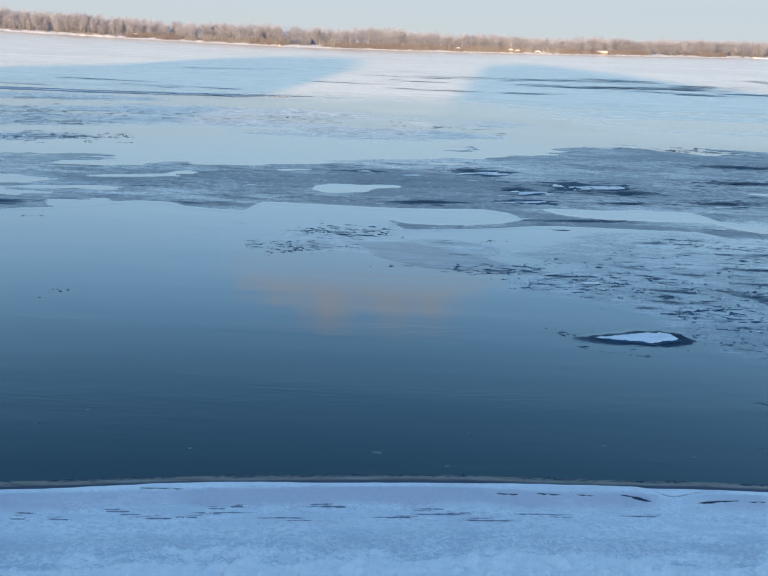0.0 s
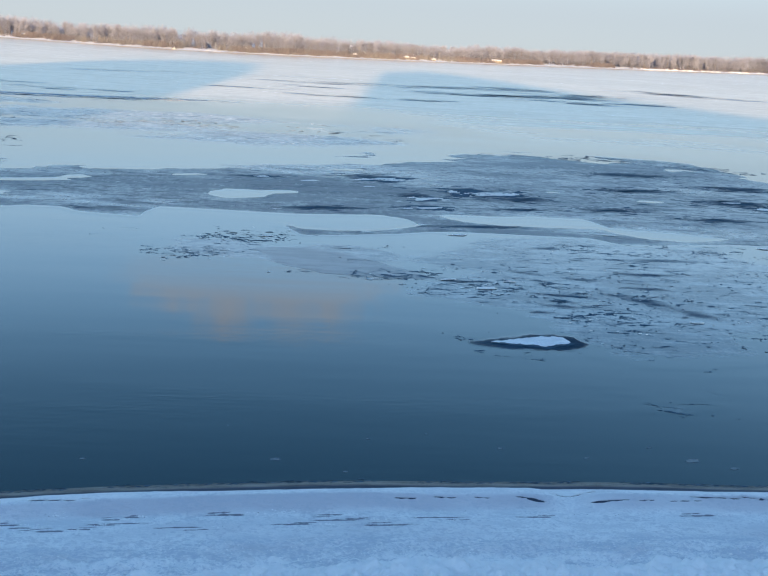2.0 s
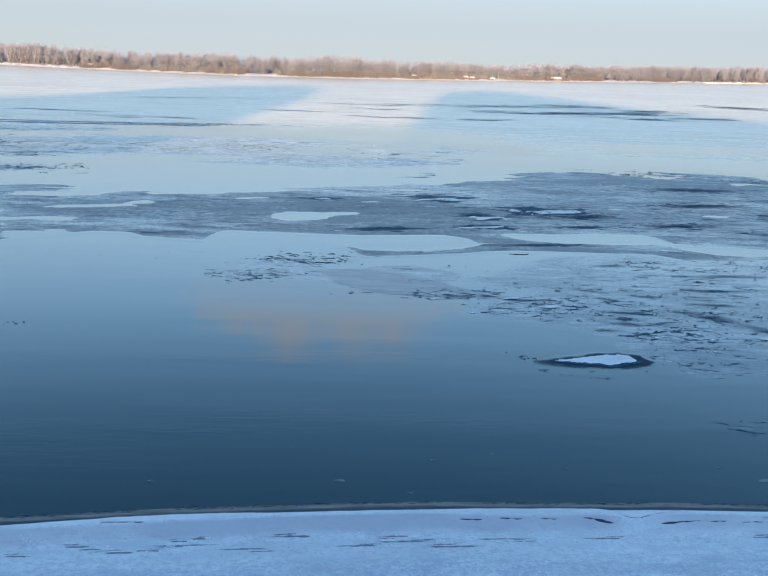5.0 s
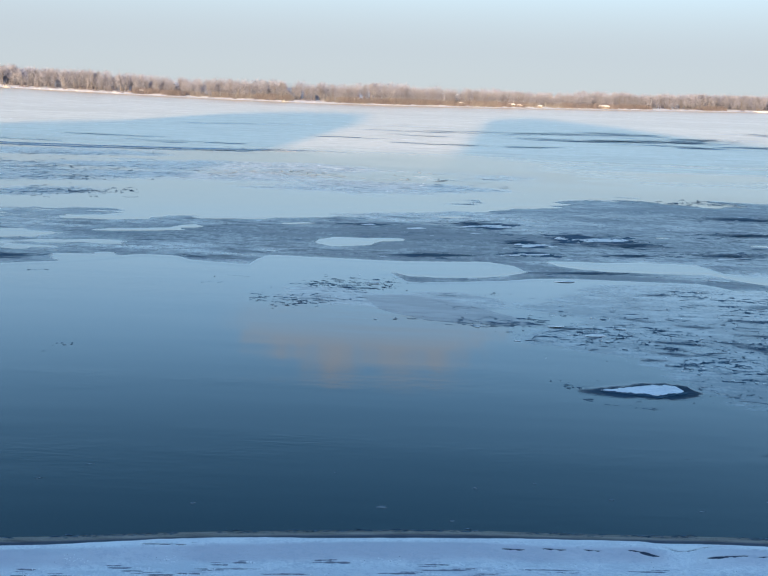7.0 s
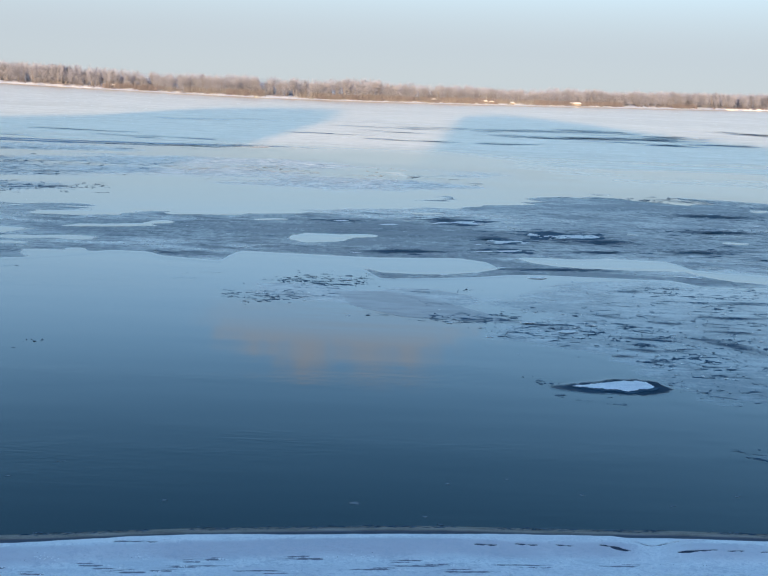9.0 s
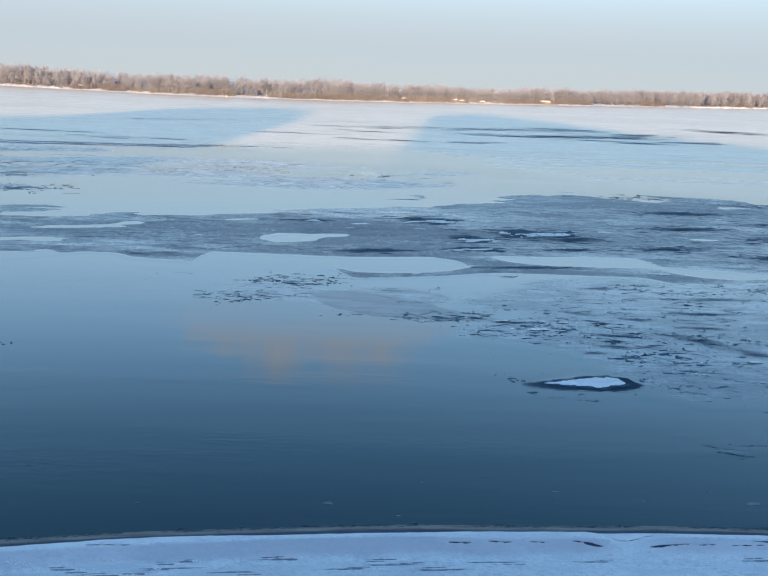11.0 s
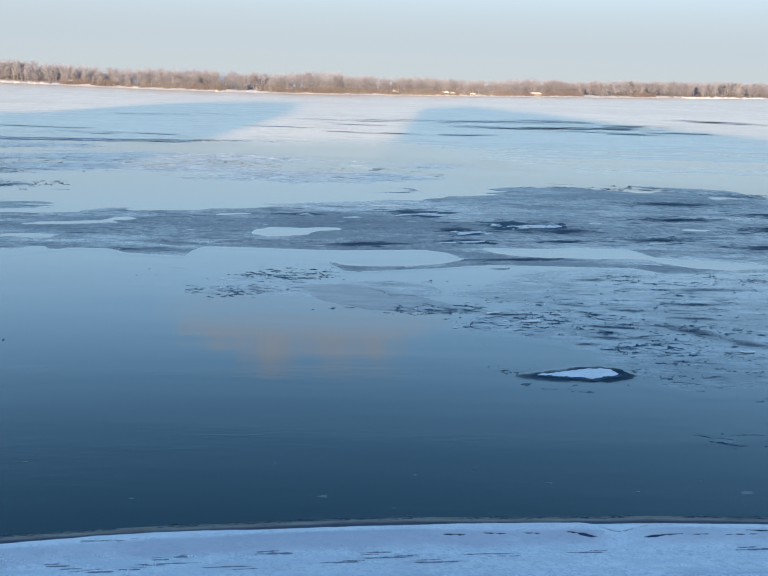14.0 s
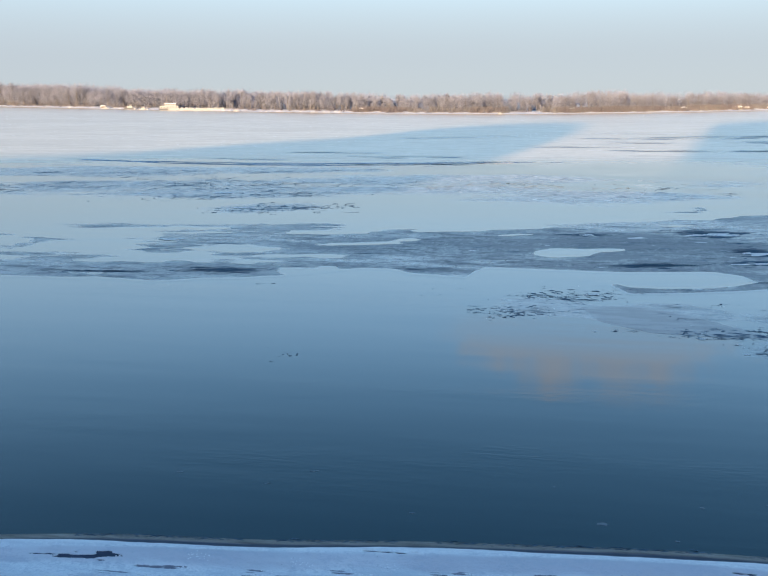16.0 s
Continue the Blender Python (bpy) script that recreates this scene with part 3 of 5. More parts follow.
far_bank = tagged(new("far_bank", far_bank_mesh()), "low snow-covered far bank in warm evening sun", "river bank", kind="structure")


# ---- ice on the river ----
def flat(z):
    return lambda x, y: 0 * x + z


FRONT_X = [-90, -68, -53, -49, -42.4, -38.4, -35.1, -31.9, -28.2, -24.8, -21.4, -19.5, -16.1, -13.6, -13.4, -12.5, -8, -4, 1.4, 5.9, 9.9, 12.3, 13.4, 14.5, 18.8, 22.4, 25.2, 29, 31.8, 36, 45, 52, 60, 75, 95]
FRONT_Y = [90, 91, 91.5, 92.2, 91.3, 93.6, 94.3, 96.1, 98.7, 101.9, 101.9, 99.8, 99.0, 98.5, 101, 104.3, 104.1, 104, 103.9, 104.7, 105.4, 103.7, 100.3, 97.4, 98.6, 98.2, 100.1, 98.2, 95.3, 95.7, 98, 103, 108, 113, 118]
BACK_X = [-90, -50, -37, -18, -5, 4, 12, 20, 29, 40, 54, 62, 67, 70.5, 72, 90]
BACK_Y = [130, 134, 138, 138, 139, 146, 156, 167, 171, 168, 171, 169, 165, 154, 138, 128]
# the long open lane behind the front, and the tongue of ice before it: x, far side, near side
LANE = ([15.7, 16.8, 19, 21.4, 26.7, 31.9, 32.6, 33.4, 36, 39, 42, 45], [107.1, 107.5, 107.7, 107.7, 109, 108.8, 107.4, 104.4, 103.4, 103.2, 102.3, 100.4], [107.0, 104.5, 103.1, 102.4, 102.2, 102.7, 101.8, 100.3, 98.2, 97.6, 98.6, 100.3])
TONGUE = ([0, 1.6, 4.5, 8.2, 10.7, 13.4, 16], [97.6, 95.7, 95.4, 96.2, 97.5, 100.2, 103], [96.8, 92.9, 93.4, 94.6, 95.5, 96.9, 97.7])
# open leads in the grey ice: x, y, half length, half width, turn
LEADS = [(-5.3, 115.0, 3.5, 3.3, 14), (-0.8, 117.6, 2.0, 1.0, 16), (-43, 111.4, 6.0, 3.0, 9),
         (-28.6, 117.9, 4.4, 1.2, 17), (-28.3, 100.9, 0.9, 1.0, 14), (-23.9, 121.4, 0.7, 0.8, 0),
         (-60.5, 111, 7.5, 5.2, 10), (-58.2, 126, 9, 2.8, 10), (-35, 127, 6, 2.0, 16), (-20, 131, 5, 1.4, 16),
         (-12, 128, 1.6, 0.7, 15), (33, 128, 1.3, 0.6, 14), (44, 124, 1.5, 0.6, 10), (8, 140, 2.5, 0.9, 16)]
# wet dark places and pale plates in the grey ice
DARK = [(22.7, 124, 5.4, 4.2, 15), (15, 119.3, 2.6, 3.0, 15), (11, 133, 4.0, 3.6, 17), (13.6, 110.9, 3.0, 1.5, 14), (28, 120.8, 4.4, 2.4, 15),
        (56, 126, 6.5, 3.4, 10), (61, 121.5, 5.5, 2.8, 10), (-26.5, 110.7, 0.9, 0.5, 15), (38, 116, 6.5, 2.0, 12), (48, 112, 6.0, 1.8, 6),
        (-3, 129.5, 3.4, 1.4, 16), (4, 108.0, 6.5, 1.4, 13), (-19.6, 101.6, 2.4, 0.8, -8), (-50, 95, 6.0, 0.8, 5), (26, 113, 4.4, 1.2, 12), (45, 133, 7.5, 2.4, 12), (19, 101.0, 6.5, 0.9, 10), (-38, 98, 5, 1.6, 10), (50, 150, 9, 3, 5), (62, 140, 8, 3, 4)]
# broad stretches of wet slush
SLUSH = [(21, 118, 13, 8, 10), (42, 126, 20, 10, 6), (4, 124, 11, 6, 13), (60, 122, 13, 8, 5), (-22, 117, 13, 6, 12), (8, 108, 8, 3, 10), (48, 150, 18, 7, 4), (-35, 99, 14, 4, 8), (30, 145, 12, 5, 8), (52, 112, 14, 5, 4), (68, 132, 14, 9, 4), (34, 114, 9, 4, 8)]
POOLS = [(23.7, 123.6, 2.8, 1.6, 15), (16, 117.6, 1.5, 1.0, 15), (12.2, 132.0, 2.2, 0.9, 17), (14.4, 110.8, 1.8, 0.5, 14), (59.7, 122.0, 2.1, 0.7, 10), (-3, 129.4, 0.6, 0.35, 16), (56, 126.4, 1.1, 0.4, 10)]
# dark streaks in the far ice
STREAKS = [(57, 392, 26, 5.0, 35), (86, 409, 16, 5.5, 14), (47, 353, 10, 4.1, 7), (62, 351, 16, 4.1, 0), (84, 342, 9, 3.9, -12), (109, 388, 20, 5.0, 33), (101, 368, 14, 4.5, 45), (39, 304, 9, 3.0, 13),
           (19, 303, 6, 3.0, -18), (121, 353, 9, 4.1, -16), (164, 453, 13, 6.8, 6), (178, 440, 10, 6.4, -70), (77, 359, 15, 4.2, 28), (17, 379, 10, 4.7, -6), (98, 339, 9, 3.8, 33),
           (-57, 270.5, 13, 1.5, 8), (-72, 283, 14, 2.0, -4), (-94, 257, 10, 1.5, 4), (12, 300, 16, 1.6, -8), (-5, 318, 14, 1.5, -4), (14, 372, 15, 2.2, -3), (8, 410, 16, 2.0, 2), (-62, 268, 9, 1.6, -20), (-49, 270, 8, 1.4, -5), (-50, 378, 22, 2.2, 34), (8, 343, 10, 2, -15), (-32, 255, 14, 1.2, 22)]


def grey_cover(x, y):
    """About 1 well inside the grey ice, 0 along its edges, below 0 in open leads."""
    wob = 0.7 * fbm(x, y * 0.6, 7.0, 61, 4)
    front, back = np.interp(x, FRONT_X, FRONT_Y), np.interp(x, BACK_X, BACK_Y)
    m = np.minimum((y - front + wob) / 2.2, (back - y + 26 * fbm(x * 0.35, y, 14, 66, 5)) / 20)
    wave = 0.5 * fbm(x * 0.7, y, 2.6, 64, 3)
    tongue = np.minimum(np.minimum(np.interp(x, TONGUE[0], TONGUE[1]) - y, y - np.interp(x, TONGUE[0], TONGUE[2])) / 1.2, (x - 0.2) / 2)
    m = np.maximum(m, tongue)
    lane = np.minimum(np.minimum(np.interp(x, LANE[0], LANE[1]) - y, y - np.interp(x, LANE[0], LANE[2])) / 1.6 + wave, np.minimum(x - 15.2, 45.2 - x) / 2)
    m = np.minimum(m, -lane)
    jag = 2.8 * fbm(x * 0.5, y, 3.2, 68, 5) + 2.0 * fbm(x * 0.6, y, 1.3, 69, 3)
    for k, (cx, cy, rx, ry, turn) in enumerate(LEADS):
        m = np.minimum(m, -blob(x, y, cx, cy, rx, ry, turn) * min(rx, 3.5) / 1.6 + (0.42 * jag if k < 2 else 0.8 * jag))
    thin = fbm(x * 0.4, y, 8.0, 71, 4) - 0.15 + 0.045 * (1 - step(x, -30, -14)) + 0.10 * step(y, back - 26, back - 4) - 0.3 * step(x, -24, -10) * (1 - step(y, back - 24, back - 8))
    return np.clip(np.minimum(m, -thin * 5), -1, 1)


def wetness(spots, gain):
    def field(x, y):
        w = -1.0 + 0 * x
        for cx, cy, rx, ry, turn in spots:
            w = np.maximum(w, blob(x, y, cx, cy, rx, ry, turn) * gain)
        return np.clip(w, -1, 1)
    return field


def far_cover(x, y):
    edge = 236 + 36 * fbm(x, y, 50, 51, 3)
    return np.clip((y - edge) / 100, -0.24, 0.45) + 0.55 * step(y, 290, 470) + 1.3 * fbm(x * 0.2, y, 15, 57, 5) * (1 - step(y, 200, 300)) - 0.3 * (1 - step(y + 20 * fbm(x, y, 30, 54, 3), 145, 190))


far_xs, far_ys = axis((-1600, -320, 50), (-320, 320, 300), (320, 1600, 50)), axis((130, 450, 240), (450, 1900, 60))
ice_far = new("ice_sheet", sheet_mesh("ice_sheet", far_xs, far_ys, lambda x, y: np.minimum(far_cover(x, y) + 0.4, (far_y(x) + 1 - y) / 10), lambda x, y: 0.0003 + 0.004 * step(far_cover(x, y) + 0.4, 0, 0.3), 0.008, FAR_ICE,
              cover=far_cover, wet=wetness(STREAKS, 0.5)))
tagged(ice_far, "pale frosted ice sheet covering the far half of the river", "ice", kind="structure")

grey_ice = new("ice_field", sheet_mesh("ice_field", np.linspace(-92, 92, 560), axis((88, 120, 150), (120, 188, 140)), lambda x, y: grey_cover(x, y) + 0.85, lambda x, y: 0.0004 + 0.008 * step(grey_cover(x, y) + 0.85, 0, 0.4), 0.008, GREY_ICE,
               cover=grey_cover, wet=lambda x, y: np.maximum(wetness(DARK, 1.0)(x, y), np.minimum(wetness(SLUSH, 0.65)(x, y), 0.1))))
tagged(grey_ice, "thin grey drifting slush ice field with open leads", "ice field")


def lilac_cover(x, y):
    m = 1 - ((x + 45) / 56) ** 2 - ((y - 190 - 0.30 * (x + 35)) / 21) ** 2
    m = np.maximum(m, blob(x, y, -52, 151, 11, 8, 20) * 1.4)
    m = np.maximum(m, np.maximum(np.maximum(blob(x, y, -92, 177, 36, 19, 20) * 1.2, blob(x, y, -95, 212, 42, 14, 8)), blob(x, y, -2, 178, 26, 9, 12) * 0.9))
    return np.clip(m * 0.55 + 2.4 * fbm(x * 0.4, y, 14, 81, 6) - 0.1 - 0.18 * step(x, -35, 15), -1, 1)


lilac = new("ice_field", sheet_mesh("ice_field", np.linspace(-150, 45, 400), np.linspace(135, 245, 260), lambda x, y: lilac_cover(x, y) + 0.7, lambda x, y: 0.0004 + 0.009 * step(lilac_cover(x, y) + 0.7, 0, 0.4), 0.008, LILAC_ICE,
            cover=lilac_cover, wet=lambda x, y: 0.45 * fbm(x * 0.4, y, 9, 85, 4) - 0.35))
tagged(lilac, "rough lilac-grey refrozen ice field with broken plates", "ice field")


# soft dark smears of wet slush in the thin ice: x, y, half length, half width, turn
SMEARS = [(26.9, 72.6, 3.2, 1.2, -46), (24.9, 74.4, 1.6, 0.7, -18), (29.4, 69.6, 2.4, 1.1, -42), (23.7, 79.2, 1.7, 0.6, -6), (19.6, 80.8, 1.9, 0.7, -20), (28.2, 76.9, 2.6, 0.7, -8),
          (20.8, 73.7, 2.2, 0.55, -4), (17.6, 68.6, 1.6, 0.6, -6), (33, 88, 5, 0.9, 8), (30, 82, 4, 0.8, 6), (24, 91.4, 2.6, 0.7, 8), (13, 77.0, 3.0, 0.6, -5), (20, 70.4, 1.8, 0.6, -10)]


def thin_cover(x, y):
    m = np.maximum(blob(x, y, 3.6, 84.6, 6.8, 5.0, 14), blob(x, y, 27, 86, 18, 12, 10))
    m = np.maximum(m, np.maximum(blob(x, y, 18, 75, 10, 7, 8), blob(x, y, 27, 71.6, 6, 3.2, -42) * 1.4))
    m = np.maximum(m, np.maximum(blob(x, y, 31, 75, 14, 13, 0), blob(x, y, 24, 66, 8, 9, 0)))
    m = np.maximum(m, np.maximum(blob(x, y, -5, 87, 6, 6, 12) * 0.6, blob(x, y, 20, 49.5, 3, 1.6, 4) * 0.25))
    return np.clip(m * 1.6 + 1.6 * fbm(x * 0.5, y, 6.0, 91, 5) - 0.25, -1, 1)


thin_ice = new("ice_field", sheet_mesh("ice_field", np.linspace(-14, 54, 330), np.linspace(46, 102, 280), lambda x, y: thin_cover(x, y) + 0.6, lambda x, y: 0.0003 + 0.004 * step(thin_cover(x, y) + 0.6, 0, 0.3), 0.004, THIN_ICE,
               cover=thin_cover, wet=wetness(SMEARS, 0.85)))
tagged(thin_ice, "thin clear young ice field with broken shards", "ice field")


# a smooth grey plate at the edge of the thin ice
YOUNG_NEAR = ([-2.6, -0.7, 3.1, 8, 11.5], [86.4, 81.3, 77.6, 76.6, 77.2])
YOUNG_FAR = ([-2.6, 2.1, 6, 11.5], [86.6, 87.4, 84.6, 78.0])
young_plate = new("ice_plate", sheet_mesh("ice_plate", np.linspace(-4, 13, 120), np.linspace(75, 89, 120), lambda x, y: np.minimum(y - np.interp(x, *YOUNG_NEAR), np.interp(x, *YOUNG_FAR) - y) + 2.6 * fbm(x * 0.5, y, 3.0, 131, 5), flat(0.0075), 0.006, YOUNG_ICE))
tagged(young_plate, "smooth grey plate of thin young ice", "ice plate")


def patch_sheet(name, cx, cy, rx, ry, turn, z, material, seed, ragged, label, category):
    r = rx * 1.5 + 0.5
    me = sheet_mesh(name, np.linspace(cx - r, cx + r, 70), np.linspace(cy - ry * 1.6 - rx * 0.75, cy + ry * 1.6 + rx * 0.75, 90),
                    lambda x, y: blob(x, y, cx, cy, rx, ry, turn) + ragged * fbm((x - y * 0.2) / rx, (y - x * math.tan(radians(turn))) / ry, 0.9, seed, 5),
                    flat(z), 0.02, material)
    return tagged(new(name, me), label, category)


for k, s in enumerate(POOLS):
    patch_sheet("ice_plate", *s, 0.03, PALE_ICE, 140 + k, 4.2, "pale snow-crusted ice plate on dark melt patch", "ice plate")["group"] = "pale plates"


for k, (cx, cy, rx, ry, turn) in enumerate(POOLS):
    patch_sheet("melt_pool", cx + 0.35 * rx, cy + 0.1, rx * 1.35, ry * 1.3 + 0.3, turn, 0.018, DARK_ICE, 160 + k, 5.5, "dark navy melt pool in grey slush ice", "melt pool")["group"] = "melt pools"


def lead_cover(x, y):
    mid = np.interp(x, [-132, -110, -88, -66, -44, -18], [249, 243, 240, 241, 245.5, 254.5])
    mid = mid + 2.2 * fbm(x, 0 * y, 14, 209, 4)
    w = np.interp(x, [-132, -108, -70, -45, -30, -16], [0.3, 2.6, 4.2, 3.0, 1.6, 0.2])
    lane = w * (0.75 + 0.5 * fbm(x * 0.3, 0 * y, 6, 203, 3))
    return 1.25 - np.abs(np.abs(y - mid) - lane) + 3.4 * fbm(x * 0.16, y, 2.5, 201, 5) + 3.0 * fbm(x * 0.4, np.where(y > mid, 40.0, 0.0), 9, 211, 4) - 1.4 * step(x, -60, -20) * (0.5 + 1.5 * fbm(x, 0 * y, 5, 207, 3))


lead = new("refrozen_lead", sheet_mesh("refrozen_lead", np.linspace(-135, -12, 280), np.linspace(226, 264, 160), lead_cover, flat(0.014), 0.01, LEAD_ICE))
tagged(lead, "long narrow refrozen lead of dark ice", "ice crack")

# ---- floating plates and broken ice ----
def plate_mesh(name, material, seed, rx=0.5, ry=0.22, thick=0.03, corners=7):
    """An angular plate of ice lying level, with broken corners."""
    r = np.random.default_rng(seed)
    ang = np.sort(r.uniform(0, 2 * np.pi, corners) * 0.5 + np.linspace(0, 2 * np.pi, corners, endpoint=False) * 0.9)
    rad = r.uniform(0.65, 1.1, corners)
    top = [(rx * q * math.cos(a), ry * q * math.sin(a), thick + r.uniform(-0.3, 0.3) * thick) for a, q in zip(ang, rad)]
    low = [(x * 1.04, y * 1.04, 0.0) for x, y, z in top]
    n = corners
    faces = [list(range(n)), list(range(2 * n - 1, n - 1, -1))] + [[k, k + n, (k + 1) % n + n, (k + 1) % n] for k in range(n)]
    return mesh_of(name, top + low, faces, material)


def tri_mesh(name, verts, material):
    """Loose triangles from an array of corners (n, 3, 3)."""
    v = np.asarray(verts, np.float32).reshape(-1, 3)
    me = bpy.data.meshes.new(name)
    me.vertices.add(len(v))
    me.vertices.foreach_set("co", v.ravel())
    me.loops.add(len(v))
    me.loops.foreach_set("vertex_index", np.arange(len(v), dtype=np.int32))
    me.polygons.add(len(v) // 3)
    me.polygons.foreach_set("loop_start", np.arange(0, len(v), 3, dtype=np.int32))
    me.materials.append(material)
    me.update(calc_edges=True)
    me.validate()
    return me


# clusters of shards: x, y, half length, half width, turn, how many, size
CLUSTERS = [(-7.1, 83.2, 3.4, 2.0, 11, 34, 1.0), (-3.4, 90.3, 4.0, 3.0, 12, 46, 0.9), (8.5, 88.6, 1.0, 0.7, 12, 7, 0.9), (8.6, 78.6, 5.5, 2.0, 10, 42, 0.9),
            (14.0, 75.6, 4.4, 2.3, 10, 64, 1.0), (19.5, 74.5, 7.0, 4.5, 9, 96, 1.0), (23.0, 66.5, 4.0, 5.5, 4, 58, 0.9), (27.2, 91.6, 5.4, 2.0, 11, 36, 0.9),
            (37.7, 92.5, 7.5, 3.6, 7, 52, 1.0), (30, 80, 9, 7, 8, 74, 1.0), (26.5, 72, 4, 3, 12, 26, 1.2), (33, 67, 5, 5, 5, 36, 0.9), (40, 82, 7, 8, 5, 44, 1.0)]
SPARSE = [(11.3, 61.6, 1.3, 1.0, 8, 9, 0.6), (19.8, 49.6, 1.6, 0.9, 4, 7, 0.45), (-21.5, 66.8, 0.7, 0.8, 9, 7, 0.6), (-31.4, 91.4, 1.5, 0.4, 13, 6, 0.8), (-13.6, 92, 1.7, 0.4, 13, 8, 0.8),
          (-17, 90, 6, 3, 12, 8, 0.7), (16.8, 59.4, 3.2, 1.0, 8, 12, 0.7), (21.5, 61.0, 2.6, 2.0, 6, 14, 0.7), (2.0, 93.0, 3.2, 1.0, 12, 14, 0.8), (18, 88, 9, 5, 10, 40, 0.8)]
SHARD_MESHES = [plate_mesh("ice_shard", SHARD, 300 + k, rng.uniform(0.22, 0.55), rng.uniform(0.09, 0.26), rng.uniform(0.02, 0.045), int(rng.integers(5, 8))) for k in range(12)]
shard_poses = []
for cx, cy, rx, ry, turn, count, size in CLUSTERS + SPARSE:
    c, s = math.cos(radians(turn)), math.sin(radians(turn))
    for k in range(int(count * 0.6)):
        u, v = rng.normal(0, 0.55) * rx, rng.normal(0, 0.55) * ry
        x, y = cx + u * c - v * s, cy + u * s + v * c
        if abs(x - 15.5) < 2.7 and abs(y - 61.3) < 1.3:
            continue
        scale = size * float(np.clip(rng.lognormal(-1.6, 0.5), 0.08, 0.55))
        tilt = float(np.clip(rng.normal(4, 8), -6, 20))
        shard_poses.append((x, y, scale, tilt, float(rng.normal(turn, 16)), int(rng.integers(0, 12))))
shard_poses.sort(key=lambda p: p[1] - 3 * p[2])
loose = []
for n, (x, y, scale, tilt, turn, k) in enumerate(shard_poses):
    m = Matrix.Translation((x, y, 0.012 + 0.07 * scale * abs(math.sin(radians(tilt))))) @ pose(0, 0, 0, tilt, float(rng.normal(0, 4)), turn) @ Matrix.Diagonal((scale, scale, max(scale, 0.5), 1))
    if n < 290:
        ob = tagged(new("ice_shard", SHARD_MESHES[k]), "thin dark tilted shard of broken ice", "ice shard", "broken ice shards")
        ob.matrix_world = m
    else:
        me = SHARD_MESHES[k]
        co = [m @ v.co for v in me.vertices]
        for p in me.polygons:
            ids = list(p.vertices)
            for a in range(1, len(ids) - 1):
                loose.append([co[ids[0]], co[ids[a]], co[ids[a + 1]]])
# far clusters, too small to tell apart
for cx, cy, rx, ry, turn, count in [(-50.5, 150, 7, 4, 22, 80), (-60, 185, 22, 9, 26, 90), (-25, 192, 22, 8, 26, 60), (-80, 195, 16, 8, 26, 50), (46, 169, 14, 1.6, 4, 60), (64, 164, 7, 1.8, -12, 40),
                                    (-45, 248, 22, 2, 20, 60), (24, 124, 5, 3, 15, 40), (10, 132, 4, 2.5, 16, 30), (58, 124, 6, 3, 10, 40), (-62, 168, 18, 5, 24, 90)]:
    c, s = math.cos(radians(turn)), math.sin(radians(turn))
    for k in range(count):
        u, v = rng.normal(0, 0.6) * rx, rng.normal(0, 0.6) * ry
        scale = float(rng.uniform(0.15, 0.5)) * (1 + cy / 300)
        tilt = float(np.clip(rng.normal(3, 9), -8, 26))
        m = Matrix.Translation((cx + u * c - v * s, cy + u * s + v * c, 0.03 + 0.06 * scale * abs(math.sin(radians(tilt))))) @ pose(0, 0, 0, tilt, 0, turn + float(rng.normal(0, 14))) @ Matrix.Diagonal((scale * 1.4, scale, scale, 1))
        me = SHARD_MESHES[int(rng.integers(0, 12))]
        co = [m @ v.co for v in me.vertices]
        for p in me.polygons:
            ids = list(p.vertices)
            for a in range(1, len(ids) - 1):
                loose.append([co[ids[0]], co[ids[a]], co[ids[a + 1]]])
tagged(new("brash_ice", tri_mesh("brash_ice", np.array([[tuple(q) for q in t] for t in loose]), SHARD)), "scattered dark shards of brash ice frozen into the sheet", "brash ice", kind="stuff")

